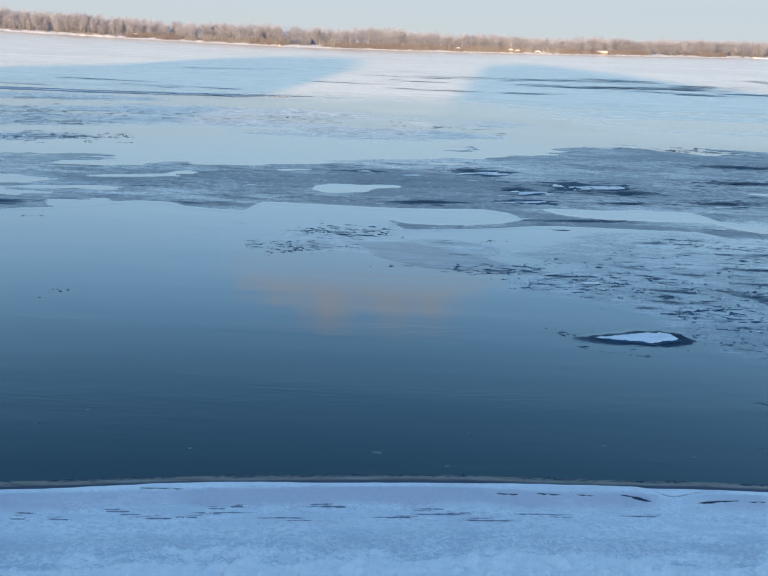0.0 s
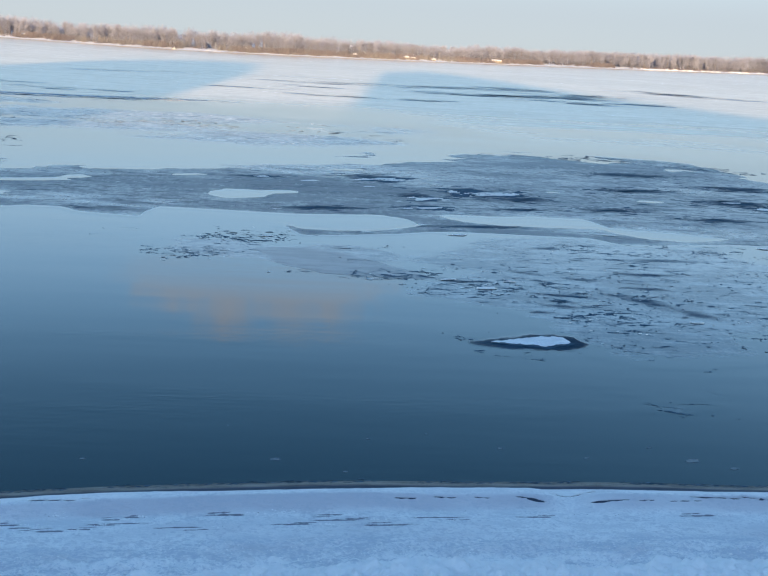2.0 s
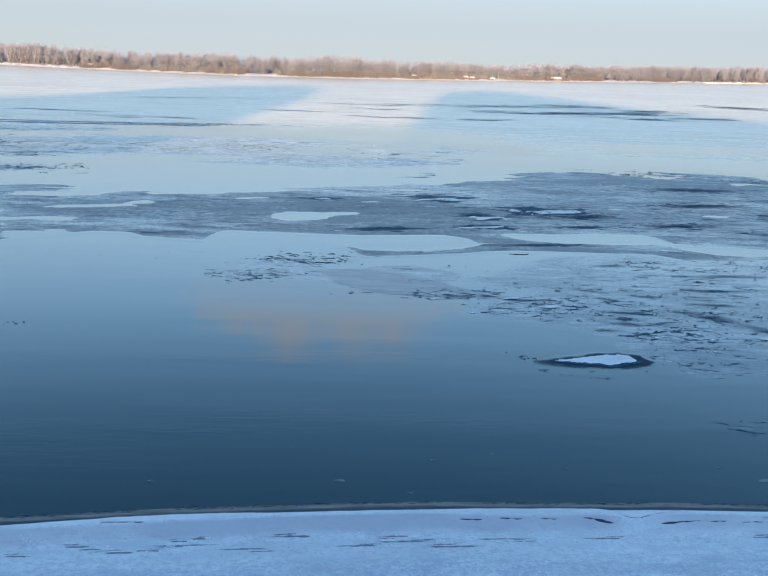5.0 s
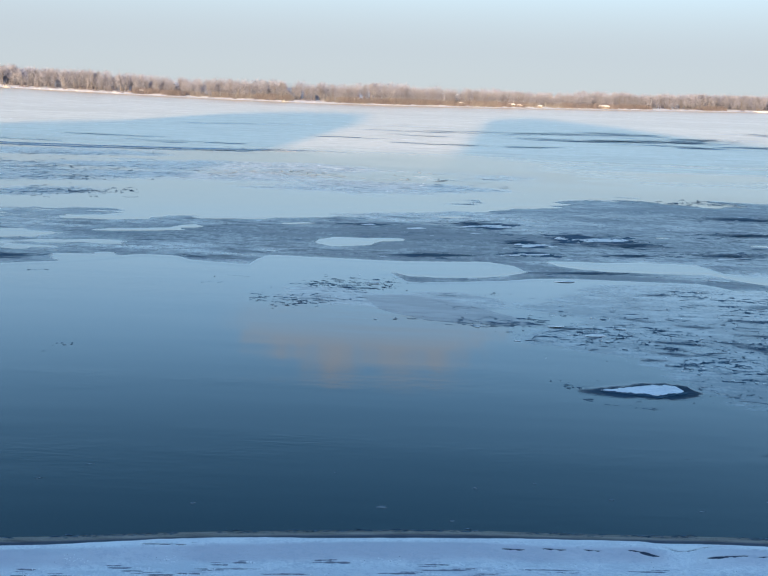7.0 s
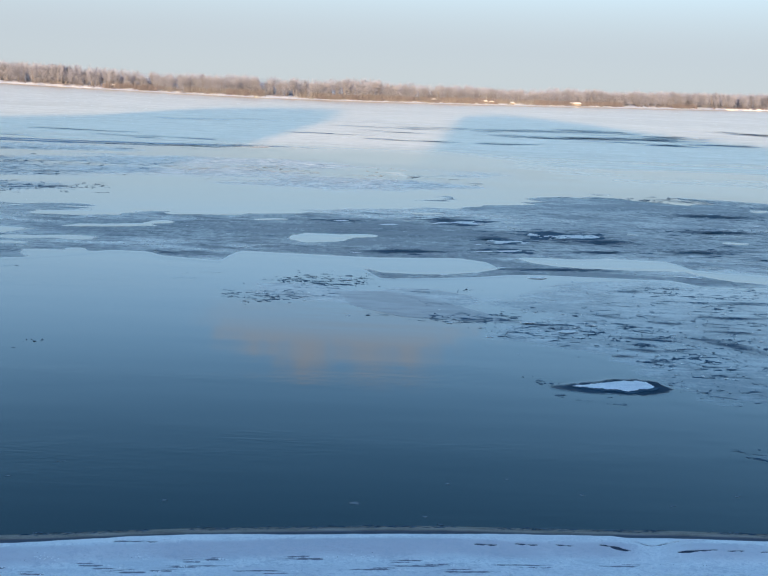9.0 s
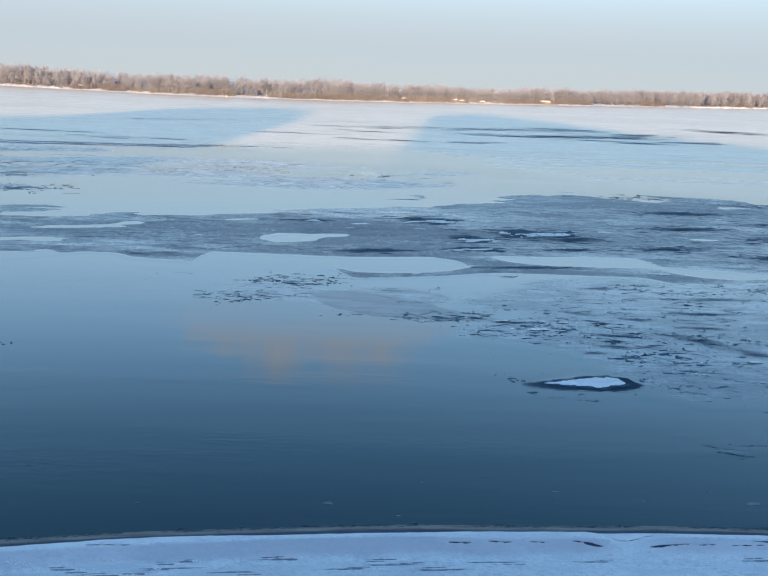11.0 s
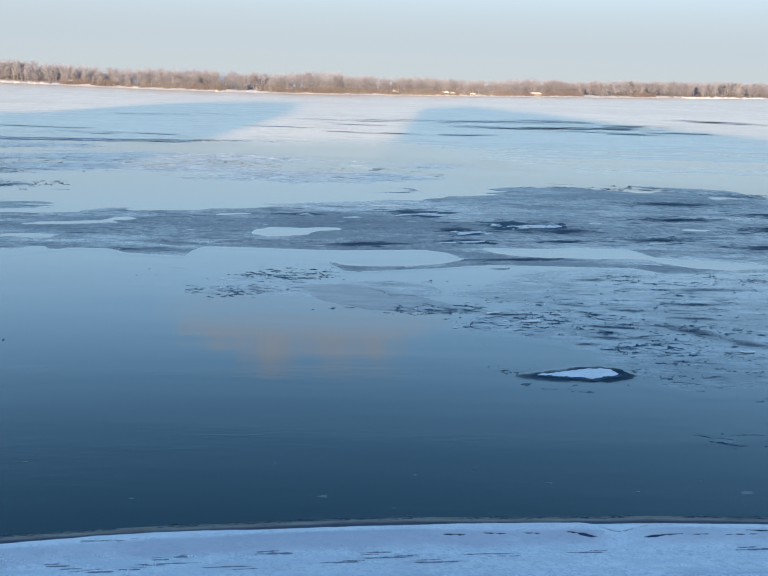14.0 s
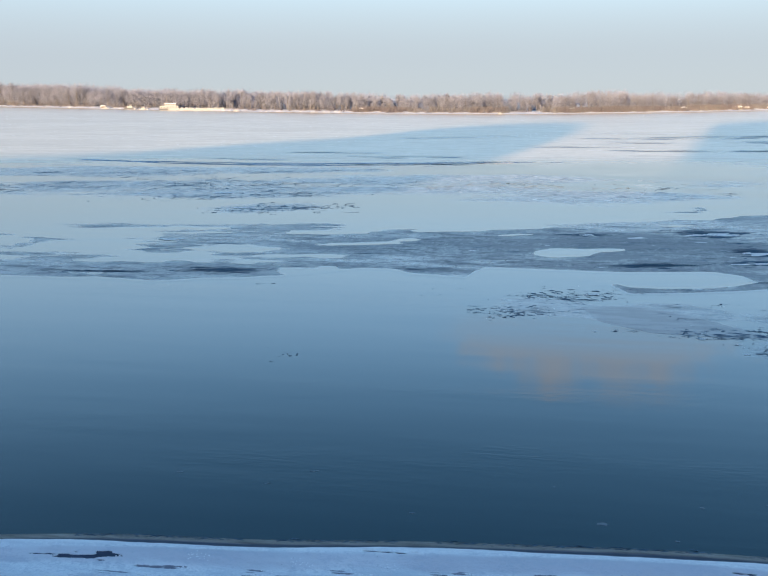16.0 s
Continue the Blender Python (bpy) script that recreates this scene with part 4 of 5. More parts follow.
# low broken ridges, where plates have cracked and pushed up their edges
def ridge_field(name, fields, tall, length, material, label, seed, most=10):
    r = np.random.default_rng(seed)
    out = []
    for cx, cy, rx, ry, turn, count, size in fields:
        c, s = math.cos(radians(turn)), math.sin(radians(turn))
        for k in range(int(count)):
            if k % 7 == 0:
                u0, v0, close = r.normal(0, 0.55) * rx, r.normal(0, 0.55) * ry, length * r.uniform(2, 7)
            u, v = u0 + r.normal(0, 1) * close, v0 + r.normal(0, 0.7) * close
            here = np.array([cx + u * c - v * s, cy + u * s + v * c])
            if abs(here[0] - 15.7) < 3.0 and abs(here[1] - 61.3) < 1.4:
                continue
            way, bend = radians(turn + r.normal(0, 16)), r.normal(0, 0.08)
            n = int(r.integers(2, most))
            piece = length * size * float(np.clip(r.lognormal(-0.2, 0.5), 0.3, 2.2))
            high = tall * size * min(1.8, r.lognormal(-0.25, 0.5))
            path, tops = [here], [0.0]
            for q in range(n):
                way += bend
                kink = way + r.normal(0, 0.55)
                here = here + np.array([math.cos(kink), math.sin(kink) * 1.2]) * piece * r.uniform(0.3, 1.3)
                path.append(here)
                tops.append(0.0 if q == n - 1 else (0.0 if r.random() < 0.25 else high * max(0.1, r.normal(0.8, 0.5))))
            for p, q, a, b in zip(path, path[1:], tops, tops[1:]):
                foot = np.array([0.0, 1.0])
                p0, q0 = np.array([*p, 0.010]), np.array([*q, 0.010])
                p1, q1 = np.array([*(p + foot * a), 0.012 + a]), np.array([*(q + foot * b), 0.012 + b])
                p2, q2 = np.array([*(p + foot * a * 1.6), 0.010]), np.array([*(q + foot * b * 1.6), 0.010])
                out += [[p0, q0, q1], [p0, q1, p1], [p1, q1, q2], [p1, q2, p2]]
    return tagged(new(name, tri_mesh(name, np.array(out), material)), label, "ice ridges", kind="stuff")


ARC = [(12.6 + 0.22 * k, 61.3 + 0.9 * math.sin(0.28 * k), 0.14, 0.1, 14, 4, 0.45) for k in range(9)]
ridge_field("ice_ridges", [(a, b, e, f, g, 0.6 * n, z) for a, b, e, f, g, n, z in CLUSTERS] + [(a, b, e, f, g, 0.8 * n, z) for a, b, e, f, g, n, z in SPARSE] + ARC + [(30, 76, 12, 9, 10, 30, 1.2), (23, 83, 12, 7, 10, 26, 0.7), (4, 84, 8, 4, 12, 16, 0.7)],
            0.022, 0.20, DARK_ICE, "dark broken ridges along the edges of cracked thin ice", 71, 5)
ridge_field("ice_ridges", [(-52, 151, 9, 4.5, 22, 130, 1.1), (-64, 168, 20, 6, 24, 180, 1.0), (-60, 187, 24, 9, 26, 300, 0.9), (-25, 190, 24, 7, 24, 260, 0.8), (-88, 186, 20, 10, 26, 300, 1.0), (-112, 180, 16, 9, 26, 160, 1.0), (-100, 212, 26, 8, 10, 260, 1.0), (-70, 218, 18, 6, 12, 120, 0.9), (2, 188, 16, 5, 20, 130, 0.7), (-4, 178, 20, 4, 12, 110, 0.7),
                           (46, 169, 14, 1.6, 4, 90, 1.2), (66, 163, 7, 2.2, -12, 80, 1.2), (-35, 248, 18, 2, 22, 90, 1.0)],
            0.024, 0.50, SLATE, "dark filaments of broken ice in the rough ice field", 72)

# broken edges of the thin ice: short dark lips that follow the outlines of its plates
def lip_field(name, xs, ys, field, levels, where, width, material, label, seed):
    X, Y = np.meshgrid(xs, ys)
    V = field(X, Y).ravel()
    P = np.stack([X.ravel(), Y.ravel()], -1)
    idx = np.arange(X.size).reshape(X.shape)
    a, b, c, d = idx[:-1, :-1].ravel(), idx[:-1, 1:].ravel(), idx[1:, 1:].ravel(), idx[1:, :-1].ravel()
    tri = np.concatenate([np.stack([a, b, c], -1), np.stack([a, c, d], -1)])
    r = np.random.default_rng(seed)
    out = []
    for n, level in enumerate(levels):
        W = V - level
        ins = W[tri] > 0
        odd = np.where(ins.sum(1) == 1, np.argmax(ins, 1), np.argmin(ins, 1))
        mixed = (ins.sum(1) > 0) & (ins.sum(1) < 3)
        q, k = tri[mixed], odd[mixed]
        row = np.arange(len(q))
        i, j, l = q[row, k], q[row, (k + 1) % 3], q[row, (k + 2) % 3]
        e = P[i] + (P[j] - P[i]) * (W[i] / (W[i] - W[j]))[:, None]
        f = P[i] + (P[l] - P[i]) * (W[i] / (W[i] - W[l]))[:, None]
        mid = (e + f) / 2
        keep = where(mid[:, 0], mid[:, 1]) + 3.2 * fbm(mid[:, 0] * 0.7, mid[:, 1], 1.2, seed + 31 * n, 4)
        ok = keep > 0.54
        e, f, keep = e[ok], f[ok], np.clip(keep[ok] - 0.54, 0.0, 0.7) / 0.7
        w = width * (0.3 + 1.2 * keep) * r.uniform(0.6, 1.4, len(e))
        lift = 0.012 + 0.05 * keep * r.random(len(e))
        p0, q0 = np.c_[e, 0 * w + 0.012], np.c_[f, 0 * w + 0.012]
        p1, q1 = np.c_[e[:, 0], e[:, 1] + w, lift], np.c_[f[:, 0], f[:, 1] + w, lift]
        out += [np.stack([p0, q0, q1], 1), np.stack([p0, q1, p1], 1)]
    return tagged(new(name, tri_mesh(name, np.concatenate(out), material)), label, "ice edges", kind="stuff")


NEAR_BREAKS = [(19.9, 49.5, 2.3, 0.8, 2, 3, 1.0), (11.4, 61.2, 0.9, 0.5, 20, 1, 1.0), (13.2, 58.2, 1.7, 0.5, -14, 1.6, 1.0), (20.6, 60.2, 2.6, 1.0, 4, 5, 1.0)]


def broken_here(x, y):
    m = -1.0 + 0 * x
    for cx, cy, rx, ry, turn, count, size in CLUSTERS + NEAR_BREAKS:
        m = np.maximum(m, blob(x, y, cx, cy, rx * 1.35, ry * 1.35, turn) * min(1.0, 4.0 * count / (rx * ry * 12.0)))
    clear = (np.abs(x - 15.8) < 3.4) & (np.abs(y - 61.4) < 1.7)
    return np.where(clear, -2.0, m - 0.12)


def plate_gap(x, y, size, seed, stretch=0.27):
    """Distance to the nearest border between angular plates of the given size."""
    u, v = x * stretch / size, y / size
    iu, iv = np.floor(u), np.floor(v)
    first, second = np.full(u.shape, 9.0), np.full(u.shape, 9.0)
    for a in (-1, 0, 1):
        for b in (-1, 0, 1):
            ju, jv = iu + a, iv + b
            r = np.hypot(ju + lattice(ju, jv, seed) - u, jv + lattice(ju, jv, seed + 7) - v)
            second = np.minimum(second, np.maximum(first, r))
            first = np.minimum(first, r)
    return second - first


for size, level, width, seed in ((0.8, 0.07, 0.075, 152), (1.6, 0.05, 0.10, 163)):
    lip_field("ice_lips", np.arange(-14, 52, 0.13), np.arange(46, 99, 0.14), lambda x, y: plate_gap(x + 0.5 * fbm(x, y, 0.7, 5, 2), y + 0.5 * fbm(x, y, 0.5, 6, 2), size, seed), (level,), broken_here, width, DARK_ICE, "dark broken lips along the edges of thin ice plates", seed)

# hairline cracks in the thin ice
cracks = []
for k in range(70):
    cx, cy = (rng.normal(24, 11), rng.normal(76, 9)) if k < 56 else (rng.normal(2, 7), rng.normal(87, 3.5))
    if thin_cover(np.array(cx), np.array(cy)) < 0.0:
        continue
    way, width, here = radians(rng.normal(8, 22)), rng.uniform(0.012, 0.035), np.array([cx, cy])
    for n in range(int(rng.integers(2, 6))):
        way += rng.normal(0, 0.15)
        nxt = here + np.array([math.cos(way), math.sin(way) * 0.8]) * rng.uniform(0.2, 0.6)
        side = np.array([-math.sin(way), math.cos(way)]) * width * rng.uniform(0.5, 1.4) * 2.0
        quad = [(*(here - side), 0.016), (*(nxt - side), 0.016), (*(nxt + side), 0.016), (*(here + side), 0.016)]
        cracks += [[quad[0], quad[1], quad[2]], [quad[0], quad[2], quad[3]]]
        here = nxt
# long cracks running across the plates: from x, y to x, y, half width
for ax, ay, bx, by, width in [(16.6, 74.3, 22.6, 73.6, 0.05), (21.2, 71.2, 23.8, 69.3, 0.035), (21.8, 68.2, 23.2, 66.8, 0.05), (11.6, 77.2, 16.6, 76.6, 0.05), (14.5, 75.5, 16.6, 76.1, 0.06),
                              (23.2, 64.0, 25.4, 64.3, 0.04), (26.5, 78.8, 31.5, 78.2, 0.05), (18.4, 85.5, 24.0, 85.0, 0.05), (27.5, 66.8, 31.5, 65.2, 0.04), (29, 86.2, 35, 86.6, 0.05), (18.2, 70.6, 20.6, 69.6, 0.04),
                              (23.5, 53.3, 24.3, 51.4, 0.018), (19.3, 50.8, 20.4, 48.7, 0.02), (21.0, 50.8, 23.4, 50.6, 0.02), (19.0, 50.3, 21.6, 49.9, 0.022)]:
    n = int(math.hypot(bx - ax, by - ay) / 0.3)
    way = np.linspace(0, 1, n + 1)
    line = np.stack([ax + (bx - ax) * way, ay + (by - ay) * way], -1)
    line[:, 1] += 0.9 * fbm(line[:, 0], line[:, 1], 1.6, int(ax * 7), 4)
    wide = width * np.clip(rng.normal(0.9, 0.6, n + 1), 0.15, 2.4) * np.sin(np.pi * np.clip(way, 0.05, 0.95)) ** 0.5
    for p, q, a, b in zip(line, line[1:], wide, wide[1:]):
        quad = [(p[0], p[1] - a, 0.017), (q[0], q[1] - b, 0.017), (q[0], q[1] + b, 0.017), (p[0], p[1] + a, 0.017)]
        cracks += [[quad[0], quad[1], quad[2]], [quad[0], quad[2], quad[3]]]
tagged(new("ice_cracks", tri_mesh("ice_cracks", np.array(cracks), DARK_ICE)), "dark hairline cracks running through thin ice", "ice cracks", kind="stuff")


def lens_field(name, count, spot, length, aspect, turn, z, material, label, category, seed):
    """Many small flat ragged slivers lying in the ice, long along the drift."""
    r = np.random.default_rng(seed)
    out = []
    for k in range(count):
        x, y = spot(r)
        if x is None:
            continue
        a = radians(turn + r.normal(0, 7))
        rx = float(np.clip(r.lognormal(math.log(length), 0.55), length * 0.3, length * 4))
        ry = rx * aspect * r.uniform(0.5, 1.5)
        ang = np.linspace(0, 2 * np.pi, 9, endpoint=False)
        rad = r.uniform(0.55, 1.15, 9)
        u, v = np.cos(ang) * rad * rx, np.sin(ang) * rad * ry
        ring = np.stack([x + u * math.cos(a) - v * math.sin(a), y + u * math.sin(a) + v * math.cos(a), 0 * u + z], -1)
        mid = np.array([x, y, z])
        out += [[mid, ring[i], ring[(i + 1) % 9]] for i in range(9)]
    return tagged(new(name, tri_mesh(name, np.array(out), material)), label, category, kind="stuff")


DARK_SHARE = np.array([d[2] * d[3] for d in DARK]) / sum(d[2] * d[3] for d in DARK)


def near_dark(r):
    cx, cy, rx, ry, turn = DARK[int(r.choice(len(DARK), p=DARK_SHARE))]
    c, s = math.cos(radians(turn)), math.sin(radians(turn))
    u, v = r.normal(0, 0.5) * rx * 1.1, r.normal(0, 0.5) * ry * 1.2
    x, y = cx + u * c - v * s, cy + u * s + v * c
    return (x, y) if grey_cover(np.array(x), np.array(y)) > 0.05 else (None, None)


def over_grey(r):
    x, y = r.uniform(-70, 76), r.uniform(92, 170)
    keep = grey_cover(np.array(x), np.array(y)) > 0.1 and fbm(np.array(x * 0.5), np.array(y), 9, 303, 3) > r.normal(0.0, 0.08) - 0.1 * (x > 5)
    return (x, y) if keep else (None, None)


def over_lilac(r):
    x, y = r.uniform(-120, 30), r.uniform(142, 225)
    keep = lilac_cover(np.array(x), np.array(y)) > r.uniform(-0.1, 0.4)
    return (x, y) if keep else (None, None)


STREAK_SHARE = np.array([d[2] * d[3] * (1.0 if d[0] > 30 else 0.4 * (d[1] > 255)) for d in STREAKS]) / sum(d[2] * d[3] * (1.0 if d[0] > 30 else 0.4 * (d[1] > 255)) for d in STREAKS)


def over_streaks(r):
    cx, cy, rx, ry, turn = STREAKS[int(r.choice(len(STREAKS), p=STREAK_SHARE))]
    c, s = math.cos(radians(turn)), math.sin(radians(turn))
    u, v = r.normal(0, 0.6) * rx, r.normal(0, 1.2) * ry
    return cx + u * c - v * s, cy + u * s + v * c


lens_field("melt_slivers", 2300, near_dark, 0.38, 0.24, 14, 0.013, DARK_ICE, "dark wet slivers of melt water in grey ice", "melt slivers", 31)
lens_field("melt_slivers", 2400, over_grey, 0.34, 0.26, 13, 0.012, SLATE, "slate grey slivers of wet slush ice", "melt slivers", 32)
lens_field("snow_flecks", 420, over_grey, 0.32, 0.26, 13, 0.015, PALE_ICE, "pale snow flecks scattered on grey ice", "snow flecks", 33)
lens_field("melt_slivers", 700, over_lilac, 0.55, 0.22, 24, 0.014, SLATE, "slate grey slivers in the rough lilac ice", "melt slivers", 34)
lens_field("snow_flecks", 260, over_lilac, 0.5, 0.35, 24, 0.016, PALE_ICE, "pale snow flecks on rough lilac ice", "snow flecks", 35)
lens_field("ice_streaks", 380, over_streaks, 4.2, 0.16, 8, 0.012, SLATE, "long slate streaks of bare ice far out", "ice streaks", 36)



def along_lead(r):
    x = r.uniform(-60, -24)
    return x, float(np.interp(x, [-60, -40, -24], [239.5, 244.0, 250.5])) + r.normal(0, 1.2)


lens_field("snow_flecks", 90, along_lead, 1.1, 0.25, 14, 0.034, PALE_ICE, "white snow crumbs pushed up along the refrozen lead", "snow flecks", 37)
CLUSTER_SHARE = np.array([c[5] for c in CLUSTERS], float) / sum(c[5] for c in CLUSTERS)


def over_clusters(r):
    cx, cy, rx, ry, turn, count, size = CLUSTERS[int(r.choice(len(CLUSTERS), p=CLUSTER_SHARE))]
    c, s = math.cos(radians(turn)), math.sin(radians(turn))
    u, v = r.normal(0, 0.6) * rx, r.normal(0, 0.6) * ry
    x, y = cx + u * c - v * s, cy + u * s + v * c
    keep = fbm(np.array(x), np.array(y), 2.2, 411, 3) > r.normal(0.02, 0.08) and not (abs(x - 15.8) < 3.2 and abs(y - 61.4) < 1.5)
    return (x, y) if keep else (None, None)


lens_field("ice_crumbs", 900, over_clusters, 0.10, 0.45, 4, 0.020, DARK_ICE, "tiny dark crumbs of brash ice on thin ice", "ice crumbs", 41)
lens_field("snow_flecks", 420, over_clusters, 0.11, 0.55, 8, 0.022, PALE_ICE, "small pale flecks of snow on thin ice", "snow flecks", 42)

# larger flat plates: x, y, half length, half width, turn
PLATES = [(15.2, 75.0, 0.9, 0.5, 10), (28.6, 67.3, 0.55, 0.35, 5), (12.6, 77.3, 0.7, 0.3, 12), (17.5, 77.4, 0.6, 0.28, 8), (-1.5, 91.5, 0.6, 0.3, 12), (32.0, 99.6, 1.4, 0.35, -4),
          (16.4, 96.0, 1.1, 0.3, 12), (-66, 172, 2.6, 1.6, 20), (-55, 151, 2.0, 1.0, 22), (2.9, 127.6, 1.5, 0.6, 16), (-52, 117, 1.8, 0.7, 10), (47, 96.0, 1.3, 0.4, 0)]
for k, (x, y, rx, ry, turn) in enumerate(PLATES):
    ob = tagged(new("ice_plate", plate_mesh("ice_plate", PALE_ICE, 500 + k, rx, ry, 0.02, 9)), "flat pale snow-dusted plate of broken ice", "ice plate", "pale plates")
    ob.matrix_world = pose(x, y, 0.045, 0, 0, turn)

# pale flakes drifting close to the shore
FLAKES = [(0.0, 42.0, 0.28, 0.16), (19.0, 43.0, 0.4, 0.22), (20.6, 42.2, 0.3, 0.15), (-13.5, 45.6, 0.25, 0.14), (-15.2, 43.6, 0.18, 0.1), (4.2, 44.6, 0.12, 0.08), (3.0, 40.9, 0.12, 0.08),
          (10.2, 43.9, 0.15, 0.08), (14.0, 43.0, 0.16, 0.08), (-8.0, 41.6, 0.16, 0.08), (-19.8, 44.2, 0.2, 0.1), (7.0, 45.4, 0.1, 0.06), (-2.2, 45.8, 0.1, 0.06), (17.4, 44.4, 0.2, 0.08)]
for k, (x, y, rx, ry) in enumerate(FLAKES):
    ob = tagged(new("ice_flake", plate_mesh("ice_flake", FLAKE, 560 + k, rx, ry, 0.006, 8)), "thin translucent flake of ice on open water", "ice flake", "ice flakes")
    ob.matrix_world = pose(x, y, 0.002, 0, 0, 8)


# ---- the stranded floe ----
FLOE_FAR = ([11.4, 12.9, 14.8, 16.1, 17.5, 18.0, 18.2, 19.0], [60.3, 60.95, 61.7, 62.25, 62.55, 62.35, 61.5, 60.6])
FLOE_NEAR = ([11.4, 12.9, 14.9, 15.7, 16.3, 16.6, 18.2, 19.0], [61.5, 60.85, 60.5, 60.5, 60.2, 60.4, 61.2, 62.2])


def floe_shape(x, y):
    """Positive inside the floe: a drop with its point to one side."""
    x = 15.75 + (x - 15.75) * 1.08
    return np.minimum(np.interp(x, *FLOE_FAR) - y, y - np.interp(x, *FLOE_NEAR)) + 0.38 * fbm(x * 1.5, y, 0.45, 601, 5) + 0.05


def floe_top(x, y):
    return 0.05 + 0.05 * step(floe_shape(x, y), 0, 0.5) + 0.06 * fbm(x, y, 0.5, 610, 4)


def rim_cover(x, y):
    near = np.maximum(floe_shape(x, y + 0.35), np.maximum(floe_shape(x - 0.75, y + 0.25), floe_shape(x + 0.5, y + 0.2)))
    return np.clip(np.maximum(near, floe_shape(x, y)) * 0.8 + 0.34 + 0.4 * fbm(x * 0.6, y, 0.6, 620, 4), -1, 1)


floe = tagged(new("ice_floe"), "stranded ice floe capped with bluish white snow", "ice floe")
floe.location = (15.5, 61.4, 0)
gx, gy = np.linspace(11.5, 19.5, 150), np.linspace(59.5, 63.5, 110)
back = Matrix.Translation((-15.5, -61.4, 0))
for name, mask, top, thick, mat, label in (
        ("snow_cap", lambda x, y: floe_shape(x, y) - 0.02, floe_top, 0.05, SNOW, "bluish white snow cap"),
        ("ice_base", lambda x, y: floe_shape(x - 0.12, y + 0.28) + 0.06, flat(0.045), 0.04, DARK_ICE, "dark wet ice base"),
        ("slush_rim", lambda x, y: rim_cover(x, y) + 0.4, lambda x, y: 0.0003 + 0.006 * step(rim_cover(x, y) + 0.4, 0, 0.3), 0.012, RIM, "dark slush rim")):
    me = sheet_mesh(name, gx, gy, mask, top, thick, mat, cover=rim_cover, wet=flat(-1.0), thin=flat(0.0))
    me.transform(back)
    part(name, me, floe, label)


# ---- small things on the beach ----
def clod_mesh(seed, material, flatness=0.7):
    bm = bmesh.new()
    bmesh.ops.create_icosphere(bm, subdivisions=1, radius=1.0)
    for v in bm.verts:
        v.co *= 1 + 0.55 * noise.noise(v.co * 1.3 + Vector((seed * 3.1, 0, 0))) + 0.2 * noise.noise(v.co * 3.4 + Vector((0, seed * 2.3, 0)))
        v.co.z *= flatness
    me = bpy.data.meshes.new("clod")
    bm.to_mesh(me)
    bm.free()
    me.materials.append(material)
    return smooth(me)


CLODS = [clod_mesh(k, FRESH_SNOW) for k in range(6)]
DIRT = [clod_mesh(k + 10, SOIL, 0.5) for k in range(3)]


def scatter(name, meshes, spots, label, category):
    tris = []
    for x, y, size, turn in spots:
        me = meshes[int(rng.integers(0, len(meshes)))]
        m = pose(x, y, float(bank_z(np.array(x), np.array(y))) + 0.03 + 0.2 * size, 0, 0, turn) @ Matrix.Diagonal((size, size, size, 1))
        co = np.array([tuple(m @ v.co) for v in me.vertices])
        ids = np.array([tuple(p.vertices) for p in me.polygons])
        tris.append(co[ids])
    ob = new(name, tri_mesh(name, np.concatenate(tris), meshes[0].materials[0]))
    return tagged(ob, label, category, kind="stuff")


spots = []
for cx, cy, rx, ry, turn in SCRAPES[:len(TRACKS)]:
    for k in range(9):
        spots.append((cx + rx + rng.normal(0.15, 0.18), cy + math.sin(radians(turn)) * rx + rng.normal(0, 0.06), rng.uniform(0.015, 0.055), rng.uniform(0, 360)))
for cx, cy, w in [(-11.2, 35.3, 0.5), (-7.8, 35.9, 0.5), (-4.2, 35.9, 0.6), (0.3, 36.5, 0.8), (-6.1, 35.3, 0.4), (4.5, 36.4, 1.0), (7.5, 36.9, 1.0), (13.0, 37.0, 1.4), (-15, 34.9, 0.6), (10.3, 36.9, 0.5)]:
    for k in range(26):
        spots.append((cx + rng.normal(0, w * 0.5), cy + rng.normal(0, 0.1), rng.uniform(0.010, 0.035), rng.uniform(0, 360)))
for k in range(1500):
    x = rng.uniform(-24, 22)
    d = rng.uniform(5.6, 9.5)
    spots.append((x, float(shore_y(np.array(x))) - d, float(rng.lognormal(-3.75, 0.4)), rng.uniform(0, 360)))
scatter("snow_clods", CLODS, spots, "crumbled white snow clods scattered on the beach", "snow clods")
dirt = []
for cx, cy, w in [(-11.2, 35.3, 0.5), (-7.8, 35.9, 0.5), (-4.2, 35.9, 0.5), (0.3, 36.5, 0.7), (4.5, 36.4, 1.0), (7.5, 36.9, 1.0), (13.0, 37.0, 1.4), (10.3, 36.9, 0.5), (-18.4, 34.6, 0.8)]:
    for k in range(4):
        dirt.append((cx + rng.normal(0, w * 0.6), cy + rng.normal(0, 0.12), rng.uniform(0.008, 0.022), rng.uniform(0, 360)))
for k in range(24):
    x = rng.uniform(-24, 22)
    dirt.append((x, float(shore_y(np.array(x))) - rng.uniform(1.3, 7), rng.uniform(0.008, 0.018), 0))
scatter("sand_crumbs", DIRT, dirt, "dark frozen sand crumbs strewn over the snow", "sand crumbs")

